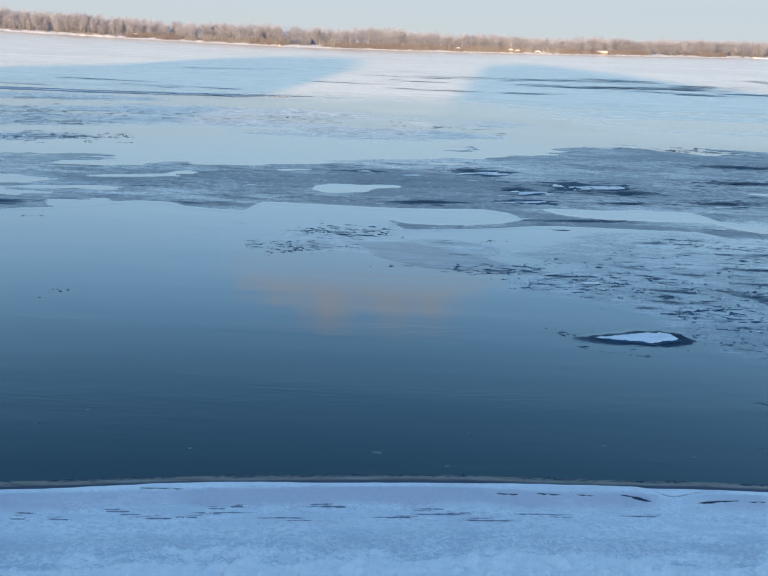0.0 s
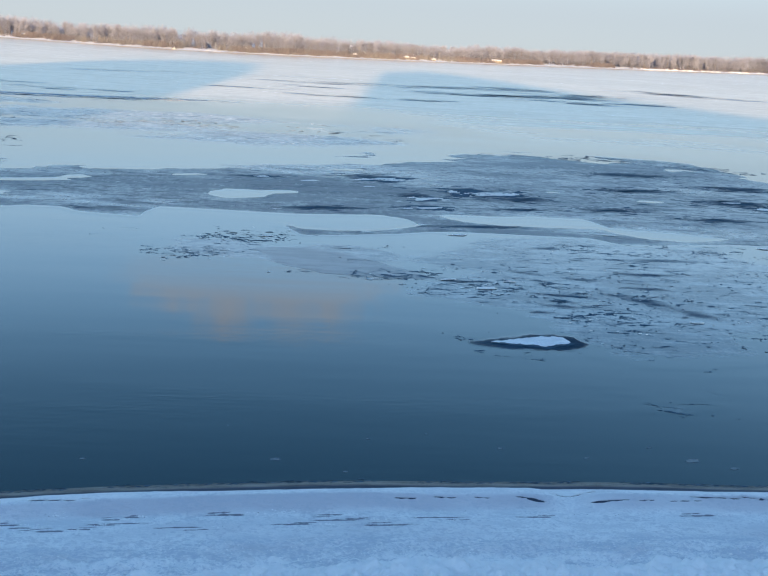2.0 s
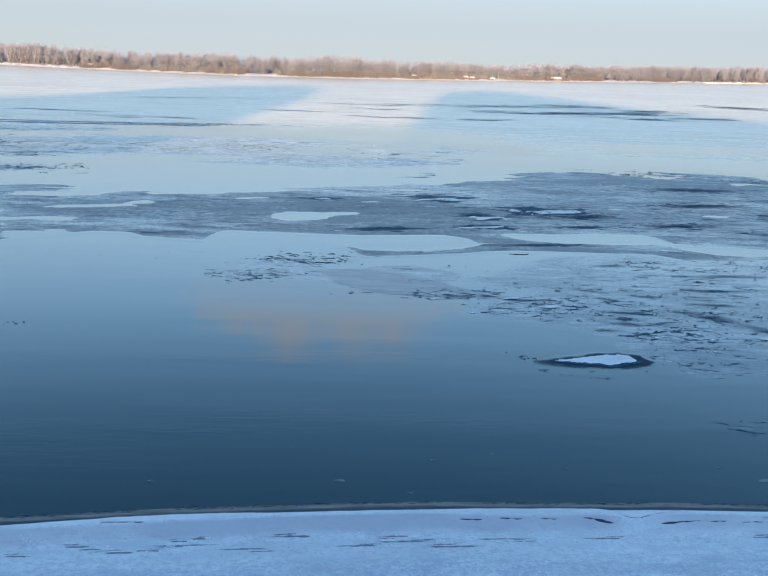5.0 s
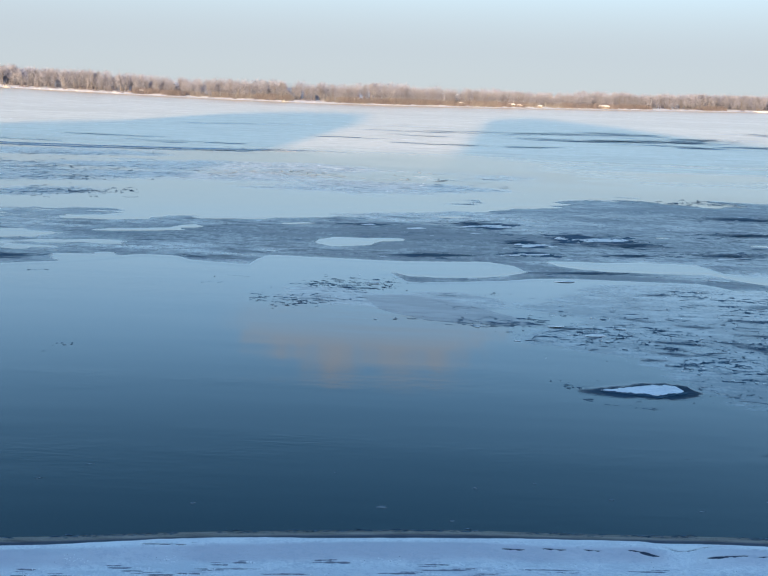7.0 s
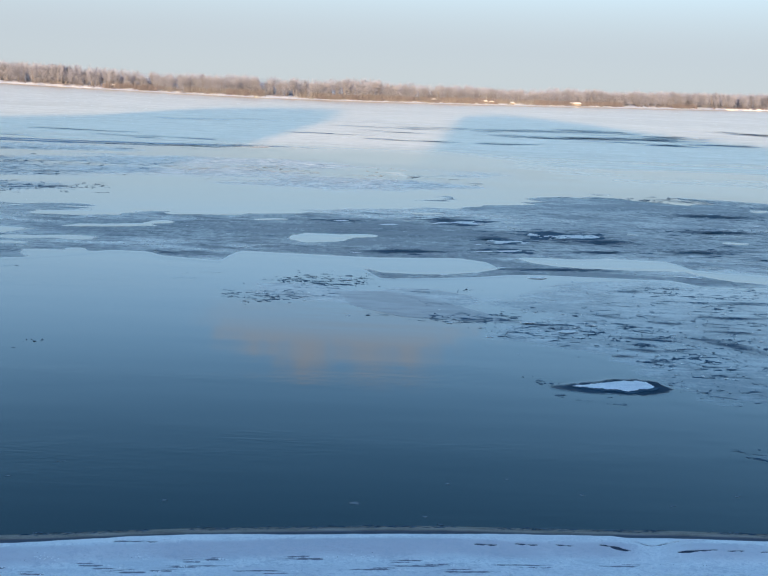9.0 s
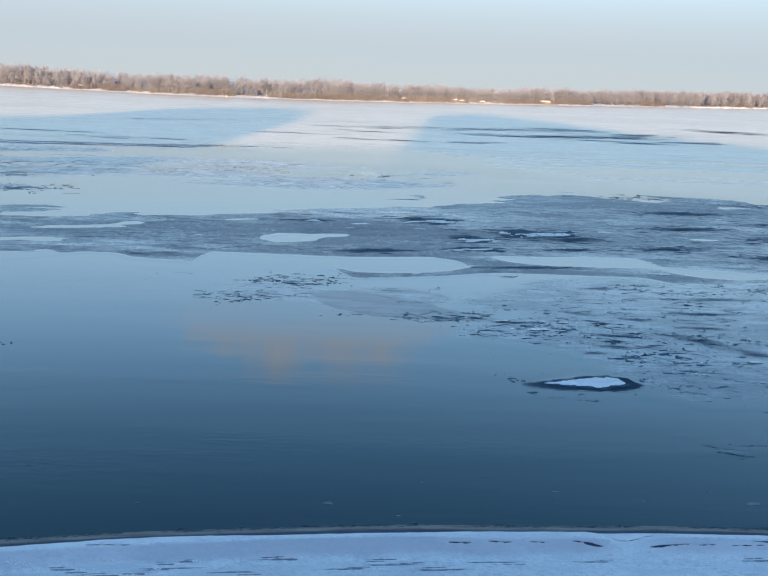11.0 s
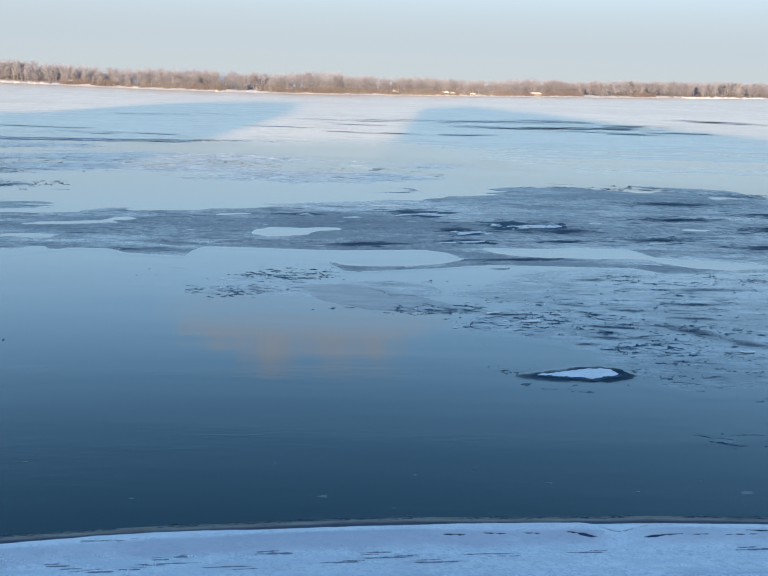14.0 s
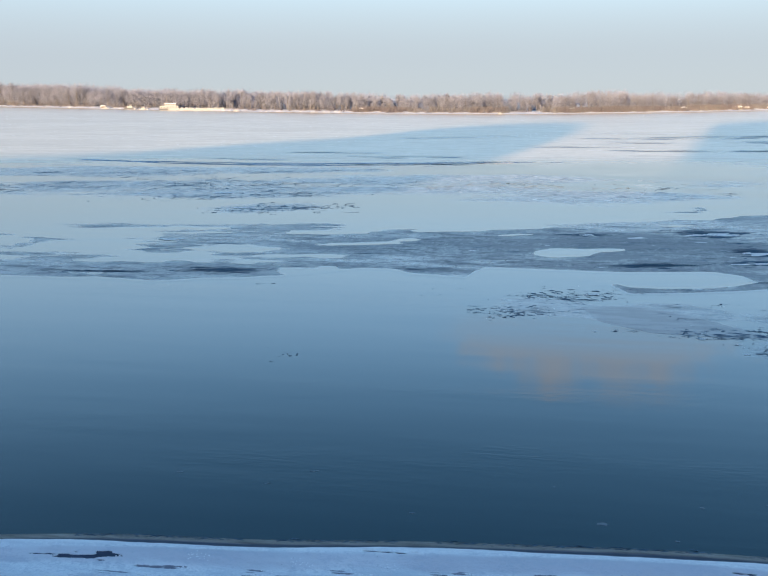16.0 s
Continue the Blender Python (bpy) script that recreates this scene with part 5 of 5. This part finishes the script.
# a rim of broken ice and pebbles along the waterline
rim = []
for k in range(1300):
    x = rng.uniform(-30, 26)
    if soft_noise(np.array(x), np.array(0.0), 1.7, 70) < 0.28:
        continue
    y = float(shore_y(np.array(x))) + rng.normal(-0.03, 0.07)
    me = SHARD_MESHES[int(rng.integers(0, 12))]
    m = pose(x, y, 0.008, abs(rng.normal(0, 9)), rng.normal(0, 3), rng.normal(4, 9)) @ Matrix.Diagonal((rng.uniform(0.08, 0.5), rng.uniform(0.05, 0.18), 0.3, 1))
    co = [m @ v.co for v in me.vertices]
    for p in me.polygons:
        ids = list(p.vertices)
        for a in range(1, len(ids) - 1):
            rim.append([tuple(co[ids[0]]), tuple(co[ids[a]]), tuple(co[ids[a + 1]])])
tagged(new("shore_ice", tri_mesh("shore_ice", np.array(rim), SHARD)), "thin dark ice crumbs along the wet waterline", "shore ice", kind="stuff")


# ---- trees on the far bank ----
TREE_X = [-900, -656, -480, -349, -200, 0, 120, 270, 550, 900]
TREE_H = [31.5, 28.5, 21.5, 17.8, 14.6, 13.6, 13.6, 15.8, 19.5, 26]


def cone(a, b, ra, rb, sides=5):
    """Triangles of a tapered limb from a to b."""
    a, b = np.array(a, float), np.array(b, float)
    w = (b - a) / np.linalg.norm(b - a)
    u = np.cross(w, (0.3, 0.9, 0.2))
    u /= np.linalg.norm(u)
    v = np.cross(w, u)
    ang = np.linspace(0, 2 * np.pi, sides, endpoint=False)
    ring = np.cos(ang)[:, None] * u + np.sin(ang)[:, None] * v
    p, q = a + ra * ring, b + rb * ring
    out = []
    for k in range(sides):
        j = (k + 1) % sides
        out += [[p[k], p[j], q[j]], [p[k], q[j], q[k]]]
    return out


def tree_shape(seed, twigs, height=14.0):
    """Triangles of a bare tree's trunk with its limbs, and of its crown of twigs."""
    r = np.random.default_rng(seed)
    h = height
    lean = r.normal(0, 0.03, 2)
    tip = np.array([lean[0] * h, lean[1] * h, 0.78 * h])
    mid = tip * 0.5 + (r.normal(0, 0.12), r.normal(0, 0.12), 0)
    wood = cone((0, 0, -0.6), mid, 0.24, 0.17, 6) + cone(mid, tip, 0.17, 0.05, 6)
    ends = [tip]
    for k in range(int(r.integers(8, 12))):
        t = r.uniform(0.12, 0.75)
        base = tip * t
        a, reach = r.uniform(0, 2 * np.pi), h * r.uniform(0.10, 0.20) * (1.15 - 0.4 * t)
        end = base + np.array([math.cos(a) * reach, math.sin(a) * reach, h * r.uniform(0.14, 0.30)])
        knee = base + (end - base) * 0.5 + np.array([0, 0, -0.03 * h])
        wood += cone(base, knee, 0.09, 0.06, 4) + cone(knee, end, 0.06, 0.02, 4)
        ends += [end, knee]
        for q in range(2):
            fork = knee + np.array([r.normal(0, 0.06), r.normal(0, 0.06), r.uniform(0.06, 0.16)]) * h
            wood += cone(knee, fork, 0.045, 0.015, 3)
            ends.append(fork)
    ends = np.array(ends)
    at = ends[r.integers(0, len(ends), twigs)] + r.normal(0, 1, (twigs, 3)) * (0.045 * h, 0.045 * h, 0.08 * h)
    out = at - np.array([0, 0, 0.42 * h])
    out[:, :2] *= 1.2
    out /= np.linalg.norm(out, axis=1)[:, None]
    way = out * 0.5 + r.normal(0, 0.6, (twigs, 3)) + (0, 0, 0.5)
    way /= np.linalg.norm(way, axis=1)[:, None]
    side = np.cross(way, r.normal(0, 1, (twigs, 3)))
    side /= np.linalg.norm(side, axis=1)[:, None]
    length, width = r.uniform(0.4, 1.3, twigs)[:, None], r.uniform(0.035, 0.085, twigs)[:, None]
    crown = np.stack([at - side * width, at + side * width, at + way * length], 1)
    return np.array(wood), crown


def make_tree(seed):
    wood, crown = tree_shape(seed, 1900)
    tree = tagged(new("tree"), "bare leafless poplar with fine twigs on snowy bank", "tree", "trees on the far bank")
    part("trunk", tri_mesh("trunk", wood, BARK), tree)
    part("crown", tri_mesh("crown", crown, TWIGS), tree)
    return tree


models = [make_tree(40 + k) for k in range(8)]
xs = np.concatenate([np.linspace(-730, -250, 90), np.linspace(-246, 296, 128), np.linspace(301, 720, 76)])
spots = []
for x in xs:
    x = x + rng.uniform(-1.6, 1.6)
    d = rng.uniform(14, 30)
    h = np.interp(x, TREE_X, TREE_H) * rng.uniform(0.70, 0.92) * (1 + 0.34 * float(fbm(np.array(x), np.array(0.0), 55.0, 333, 3)))
    wide = rng.uniform(1.15, 1.65)
    y, z = float(far_y(np.array(x))) + d, float(far_z(np.array(x), np.array(d)))
    spots.append(pose(x, y, z, 0, 0, rng.uniform(0, 360)) @ Matrix.Diagonal((h / 14 * wide, h / 14 * wide, h / 14, 1)))
for n, m in enumerate(spots[len(models):]):
    copy_thing(models[n % len(models)], m)
for tree, m in zip(models, spots):
    tree.matrix_basis = m

wood_all, crown_all = [], []
shapes = [tree_shape(80 + k, 640) for k in range(6)]
for n in range(1500):
    x = rng.uniform(-800, 800)
    d = 26 + 110 * rng.random() ** 1.3
    h = np.interp(x, TREE_X, TREE_H) * rng.uniform(0.72, 0.92) * (1 + 0.34 * float(fbm(np.array(x), np.array(0.0), 55.0, 333, 3))) + d * 0.004
    wood, crown = shapes[n % 6]
    a, k = rng.uniform(0, 2 * np.pi), h / 14
    rot = np.array([[math.cos(a), -math.sin(a), 0], [math.sin(a), math.cos(a), 0], [0, 0, 1]]) * (k * rng.uniform(1.4, 2.0), k * 1.4, k)
    at = np.array([x, float(far_y(np.array(x))) + d, float(far_z(np.array(x), np.array(d)))])
    wood_all.append(wood @ rot.T + at)
    crown_all.append(crown @ rot.T + at)
woods = tagged(new("far_woods"), "dense bare winter woods behind the far bank", "woods", kind="stuff")
part("trunks", tri_mesh("trunks", np.concatenate(wood_all), BARK), woods)
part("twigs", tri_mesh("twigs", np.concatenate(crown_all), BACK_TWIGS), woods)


def thicket(name, count, spread, tall, material, stems, label, seed, inland=(3.0, 16.0)):
    r = np.random.default_rng(seed)
    out = []
    for n in range(count):
        x = r.uniform(*spread)
        if soft_noise(np.array(x), np.array(0.0), 28.0, seed) < (0.3 if inland[0] < 10 else 0.0):
            continue
        d = r.uniform(*inland)
        at = np.array([x, float(far_y(np.array(x))) + d, float(far_z(np.array(x), np.array(d))) - 0.1])
        way = r.normal(0, 0.35, (stems, 3)) + (0, 0, 1)
        way /= np.linalg.norm(way, axis=1)[:, None]
        side = np.cross(way, r.normal(0, 1, (stems, 3)))
        side /= np.linalg.norm(side, axis=1)[:, None]
        foot = at + r.normal(0, 1, (stems, 3)) * (0.9, 0.9, 0)
        length, width = r.uniform(*tall, stems)[:, None], r.uniform(0.06, 0.14, stems)[:, None]
        out.append(np.stack([foot - side * width, foot + side * width, foot + way * length], 1))
    return tagged(new(name, tri_mesh(name, np.concatenate(out), material)), label, "bushes", kind="stuff")


thicket("willow_thicket", 1300, (-230, 300), (1.4, 4.6), RED_TWIGS, 34, "reddish bare willow thicket along the far shore", 5)
thicket("willow_thicket", 700, (-720, 760), (0.8, 2.6), RED_TWIGS, 26, "low reddish scrub along the far shore", 6)
thicket("undergrowth", 1500, (-900, 900), (3.0, 7.5), BRUSHWOOD, 30, "grey bare undergrowth between the trunks", 12, (18, 60))
thicket("reed_bed", 420, (-140, 130), (1.6, 4.8), REEDS, 26, "pale dry reeds in front of the woods", 9)


# ---- things on the far shore ----
def far_place(az, d):
    """The point on the far bank at that bearing (degrees to the left), d metres inland."""
    y = 800.0
    for k in range(30):
        y = float(far_y(np.array(-y * math.tan(radians(az))))) + d
    x = -y * math.tan(radians(az))
    return x, y, float(far_z(np.array(x), np.array(d)))


def hip_roof(w, d, rise, over, material, z):
    a, b = w / 2 + over, d / 2 + over
    v = [(-a, -b, z), (a, -b, z), (a, b, z), (-a, b, z), (-a + b * 0.4, 0, z + rise), (a - b * 0.4, 0, z + rise), (-a, -b, z - 0.2), (a, -b, z - 0.2), (a, b, z - 0.2), (-a, b, z - 0.2)]
    f = [(0, 1, 5, 4), (1, 2, 5), (2, 3, 4, 5), (3, 0, 4), (6, 7, 1, 0), (7, 8, 2, 1), (8, 9, 3, 2), (9, 6, 0, 3), (9, 8, 7, 6)]
    return mesh_of("roof", v, f, material)


def hut(az, d, w, deep, tall, label, windows=2):
    tall = tall * 0.75
    x, y, z = far_place(az, d)
    ob = tagged(new("hut"), label, "hut", "huts on the far shore")
    ob.matrix_world = pose(x, y, z - 0.15, 0, 0, az * 0.6)
    part("walls", box_mesh("walls", (w, deep, tall), (0, 0, tall / 2), PLANKS, 0.04), ob)
    part("roof", hip_roof(w, deep, tall * 0.42, 0.35, FAR_SNOW, tall), ob, "snow-covered roof")
    for k in range(windows):
        cx = (k + 0.5) / windows * w - w / 2
        part("window", box_mesh("window", (0.8, 0.08, 0.9), (cx, -deep / 2 - 0.02, tall * 0.55), GLASS), ob)
    return ob


hut(-10.93, 5, 8.5, 5, 2.8, "small grey-brown house with snowy roof on the shore", 3)
hut(-6.1, 7, 4.5, 3.5, 2.3, "small grey fishing hut with snowy roof")
hut(-6.5, 6, 3.2, 3, 2.0, "small grey shed with snowy roof", 1)
hut(-7.6, 4, 3.0, 3, 1.8, "low grey shed with snowy roof", 1)
hut(-3.4, 9, 3.2, 3, 2.2, "small grey hut among reeds", 1)
hut(2.3, 12, 5.0, 4, 2.4, "grey hut with snowy roof among bushes")
hut(13.6, 12, 3.6, 3, 2.3, "small grey hut among trees", 1)
hut(27.2, 3, 4.5, 3.5, 2.4, "small grey boathouse on the snowy shore", 1)


def mast(az, d, tall):
    x, y, z = far_place(az, d)
    ob = tagged(new("mast"), "thin grey pole standing on the far shore", "pole", "poles on the far shore")
    ob.location = (x, y, z)
    part("pole", tri_mesh("pole", np.array(cone((0, 0, -0.5), (0, 0, tall), 0.16, 0.09, 6)), WHITE), ob)
    part("crossbar", box_mesh("crossbar", (1.2, 0.1, 0.1), (0, 0, tall - 0.6), WOOD), ob)


for az, d, tall in ((-3.6, 5, 7.5), (-6.2, 5, 7.0), (27.0, 3, 6.0), (-7.9, 4, 6.0), (4.0, 6, 5.0)):
    mast(az, d, tall)


def hull_mesh(length, beam, tall, material, bow=0.2):
    """A flat-bottomed hull with a raked, pointed bow."""
    L, B = length / 2, beam / 2
    prof = [(-L, 1.0, 0.0), (-L + 0.4, 1.0, 0.0), (L * (1 - 2 * bow), 1.0, 0.0), (L * (1 - bow), 0.7, 0.12), (L, 0.06, 0.3)]
    v = []
    for x, wide, rise in prof:
        v += [(x, -B * wide, tall * (1 + rise)), (x, B * wide, tall * (1 + rise)), (x - 0.05 * length * rise, B * wide * 0.8, -0.2), (x - 0.05 * length * rise, -B * wide * 0.8, -0.2)]
    f = [(3, 2, 1, 0)]
    for k in range(len(prof) - 1):
        a, b = 4 * k, 4 * k + 4
        f += [(a, a + 1, b + 1, b), (a + 1, a + 2, b + 2, b + 1), (a + 2, a + 3, b + 3, b + 2), (a + 3, a, b, b + 3)]
    e = 4 * (len(prof) - 1)
    f.append((e, e + 1, e + 2, e + 3))
    return mesh_of("hull", v, f, material)


def landing_stage():
    x, y, z = far_place(23.8, -1)
    ob = tagged(new("landing_stage"), "cream two-deck landing stage frozen in at the shore", "landing stage")
    ob.matrix_world = pose(x, y, 0.05, 0, 0, 22)
    part("hull", hull_mesh(18, 6, 1.3, HULL, 0.1), ob, "dark pontoon hull")
    part("deckhouse", box_mesh("deckhouse", (15.5, 4.6, 1.9), (-0.5, 0, 2.25), CREAM, 0.06), ob)
    part("deck_edge", box_mesh("deck_edge", (16.6, 5.4, 0.18), (-0.5, 0, 3.29), CREAM, 0.04), ob)
    part("upper_deck", box_mesh("upper_deck", (9.2, 4.0, 1.9), (0.6, 0, 4.33), CREAM, 0.06), ob)
    part("roof", box_mesh("roof", (10.0, 4.6, 0.22), (0.6, 0, 5.39), FAR_SNOW, 0.05), ob, "snow-covered roof")
    part("railing", box_mesh("railing", (16.0, 0.06, 0.06), (-0.5, -2.6, 4.1), CREAM), ob)
    for k in range(5):
        part("post", box_mesh("post", (0.08, 0.08, 0.75), (-8.0 + 3.75 * k, -2.6, 3.75), CREAM), ob)
    for k in range(6):
        part("window", box_mesh("window", (1.1, 0.06, 0.7), (-6.9 + 2.5 * k, -2.32, 2.3), GLASS), ob)
    for k in range(4):
        part("window", box_mesh("window", (1.0, 0.06, 0.7), (-2.7 + 2.1 * k, -2.02, 4.4), GLASS), ob)


def barge(az, d, length, load, label):
    x, y, z = far_place(az, d)
    ob = tagged(new("barge"), label, "barge", "barges at the shore")
    ob.matrix_world = pose(x, y, 0.05, 0, 0, 20)
    part("hull", hull_mesh(length, 5, 1.5, CREAM, 0.12), ob)
    part("deck_edge", box_mesh("deck_edge", (length * 0.8, 5.1, 0.14), (-length * 0.06, 0, 1.53), WHITE, 0.03), ob)
    for k in range(load):
        w = rng.uniform(1.6, 3.2)
        part("cargo", box_mesh("cargo", (w, 3, rng.uniform(0.5, 1.1)), (-length * 0.42 + (k + 0.5) * length * 0.76 / load, 0, 1.9), CREAM, 0.12), ob, "snow-dusted cargo")


def tug(az, d, length, label, dark):
    x, y, z = far_place(az, d)
    ob = tagged(new("tugboat"), label, "boat", "boats at the shore")
    ob.matrix_world = pose(x, y, 0.05, 0, 0, 24)
    k = length / 15
    part("hull", hull_mesh(length, 4 * k, 1.4 * k, HULL if dark else WHITE, 0.25), ob)
    part("cabin", box_mesh("cabin", (5.5 * k, 2.8 * k, 1.7 * k), (-1.5 * k, 0, 2.2 * k), WHITE, 0.08), ob)
    part("wheelhouse", box_mesh("wheelhouse", (2.4 * k, 2.2 * k, 1.7 * k), (-0.4 * k, 0, 3.8 * k), WHITE, 0.08), ob)
    part("funnel", tri_mesh("funnel", np.array(cone((-3.2 * k, 0, 3 * k), (-3.3 * k, 0, 4.8 * k), 0.45 * k, 0.4 * k, 8)), HULL), ob)
    part("mast", tri_mesh("mast", np.array(cone((-0.8 * k, 0, 4.6 * k), (-1.0 * k, 0, 7.2 * k), 0.12 * k, 0.05 * k, 5)), WHITE), ob)
    for q in range(3):
        part("window", box_mesh("window", (0.55 * k, 0.06, 0.6 * k), (-1.1 * k + 0.75 * k * q, -1.12 * k, 4.0 * k), GLASS), ob)


landing_stage()
barge(23.1, -6, 24, 5, "low cream cargo barge with snow-covered deck")
barge(21.6, 1, 30, 8, "cream barge with a row of snow-covered cargo")
tug(25.78, -4, 13, "white tugboat with mast moored at the frozen shore", True)
tug(27.05, -4, 6, "small white launch moored at the frozen shore", False)
tug(25.15, -5, 8, "white motor boat moored beside the tugboat", False)
tug(20.3, -6, 6, "small white boat hauled onto the ice", False)
tug(6.1, -2, 4.5, "small white rowing launch at the snowy shore", False)

# snow heaps and ice blocks pushed up on the far shore
heap = []
for az0, az1, count, size in ((-18.5, -24.5, 110, 1.0), (20, 29, 40, 0.8), (-30, 33, 90, 0.28), (14.5, 19, 30, 0.45)):
    for k in range(count):
        az, d = rng.uniform(min(az0, az1), max(az0, az1)), rng.uniform(-3, 5)
        x, y, z = far_place(az, d)
        me = CLODS[int(rng.integers(0, 6))]
        s = size * rng.uniform(0.4, 1.0)
        m = pose(x, y, max(z, 0) + 0.1, 0, 0, rng.uniform(0, 360)) @ Matrix.Diagonal((s * 2.2, s, s * 0.8, 1))
        co = np.array([tuple(m @ v.co) for v in me.vertices])
        heap.append(co[np.array([tuple(p.vertices) for p in me.polygons])])
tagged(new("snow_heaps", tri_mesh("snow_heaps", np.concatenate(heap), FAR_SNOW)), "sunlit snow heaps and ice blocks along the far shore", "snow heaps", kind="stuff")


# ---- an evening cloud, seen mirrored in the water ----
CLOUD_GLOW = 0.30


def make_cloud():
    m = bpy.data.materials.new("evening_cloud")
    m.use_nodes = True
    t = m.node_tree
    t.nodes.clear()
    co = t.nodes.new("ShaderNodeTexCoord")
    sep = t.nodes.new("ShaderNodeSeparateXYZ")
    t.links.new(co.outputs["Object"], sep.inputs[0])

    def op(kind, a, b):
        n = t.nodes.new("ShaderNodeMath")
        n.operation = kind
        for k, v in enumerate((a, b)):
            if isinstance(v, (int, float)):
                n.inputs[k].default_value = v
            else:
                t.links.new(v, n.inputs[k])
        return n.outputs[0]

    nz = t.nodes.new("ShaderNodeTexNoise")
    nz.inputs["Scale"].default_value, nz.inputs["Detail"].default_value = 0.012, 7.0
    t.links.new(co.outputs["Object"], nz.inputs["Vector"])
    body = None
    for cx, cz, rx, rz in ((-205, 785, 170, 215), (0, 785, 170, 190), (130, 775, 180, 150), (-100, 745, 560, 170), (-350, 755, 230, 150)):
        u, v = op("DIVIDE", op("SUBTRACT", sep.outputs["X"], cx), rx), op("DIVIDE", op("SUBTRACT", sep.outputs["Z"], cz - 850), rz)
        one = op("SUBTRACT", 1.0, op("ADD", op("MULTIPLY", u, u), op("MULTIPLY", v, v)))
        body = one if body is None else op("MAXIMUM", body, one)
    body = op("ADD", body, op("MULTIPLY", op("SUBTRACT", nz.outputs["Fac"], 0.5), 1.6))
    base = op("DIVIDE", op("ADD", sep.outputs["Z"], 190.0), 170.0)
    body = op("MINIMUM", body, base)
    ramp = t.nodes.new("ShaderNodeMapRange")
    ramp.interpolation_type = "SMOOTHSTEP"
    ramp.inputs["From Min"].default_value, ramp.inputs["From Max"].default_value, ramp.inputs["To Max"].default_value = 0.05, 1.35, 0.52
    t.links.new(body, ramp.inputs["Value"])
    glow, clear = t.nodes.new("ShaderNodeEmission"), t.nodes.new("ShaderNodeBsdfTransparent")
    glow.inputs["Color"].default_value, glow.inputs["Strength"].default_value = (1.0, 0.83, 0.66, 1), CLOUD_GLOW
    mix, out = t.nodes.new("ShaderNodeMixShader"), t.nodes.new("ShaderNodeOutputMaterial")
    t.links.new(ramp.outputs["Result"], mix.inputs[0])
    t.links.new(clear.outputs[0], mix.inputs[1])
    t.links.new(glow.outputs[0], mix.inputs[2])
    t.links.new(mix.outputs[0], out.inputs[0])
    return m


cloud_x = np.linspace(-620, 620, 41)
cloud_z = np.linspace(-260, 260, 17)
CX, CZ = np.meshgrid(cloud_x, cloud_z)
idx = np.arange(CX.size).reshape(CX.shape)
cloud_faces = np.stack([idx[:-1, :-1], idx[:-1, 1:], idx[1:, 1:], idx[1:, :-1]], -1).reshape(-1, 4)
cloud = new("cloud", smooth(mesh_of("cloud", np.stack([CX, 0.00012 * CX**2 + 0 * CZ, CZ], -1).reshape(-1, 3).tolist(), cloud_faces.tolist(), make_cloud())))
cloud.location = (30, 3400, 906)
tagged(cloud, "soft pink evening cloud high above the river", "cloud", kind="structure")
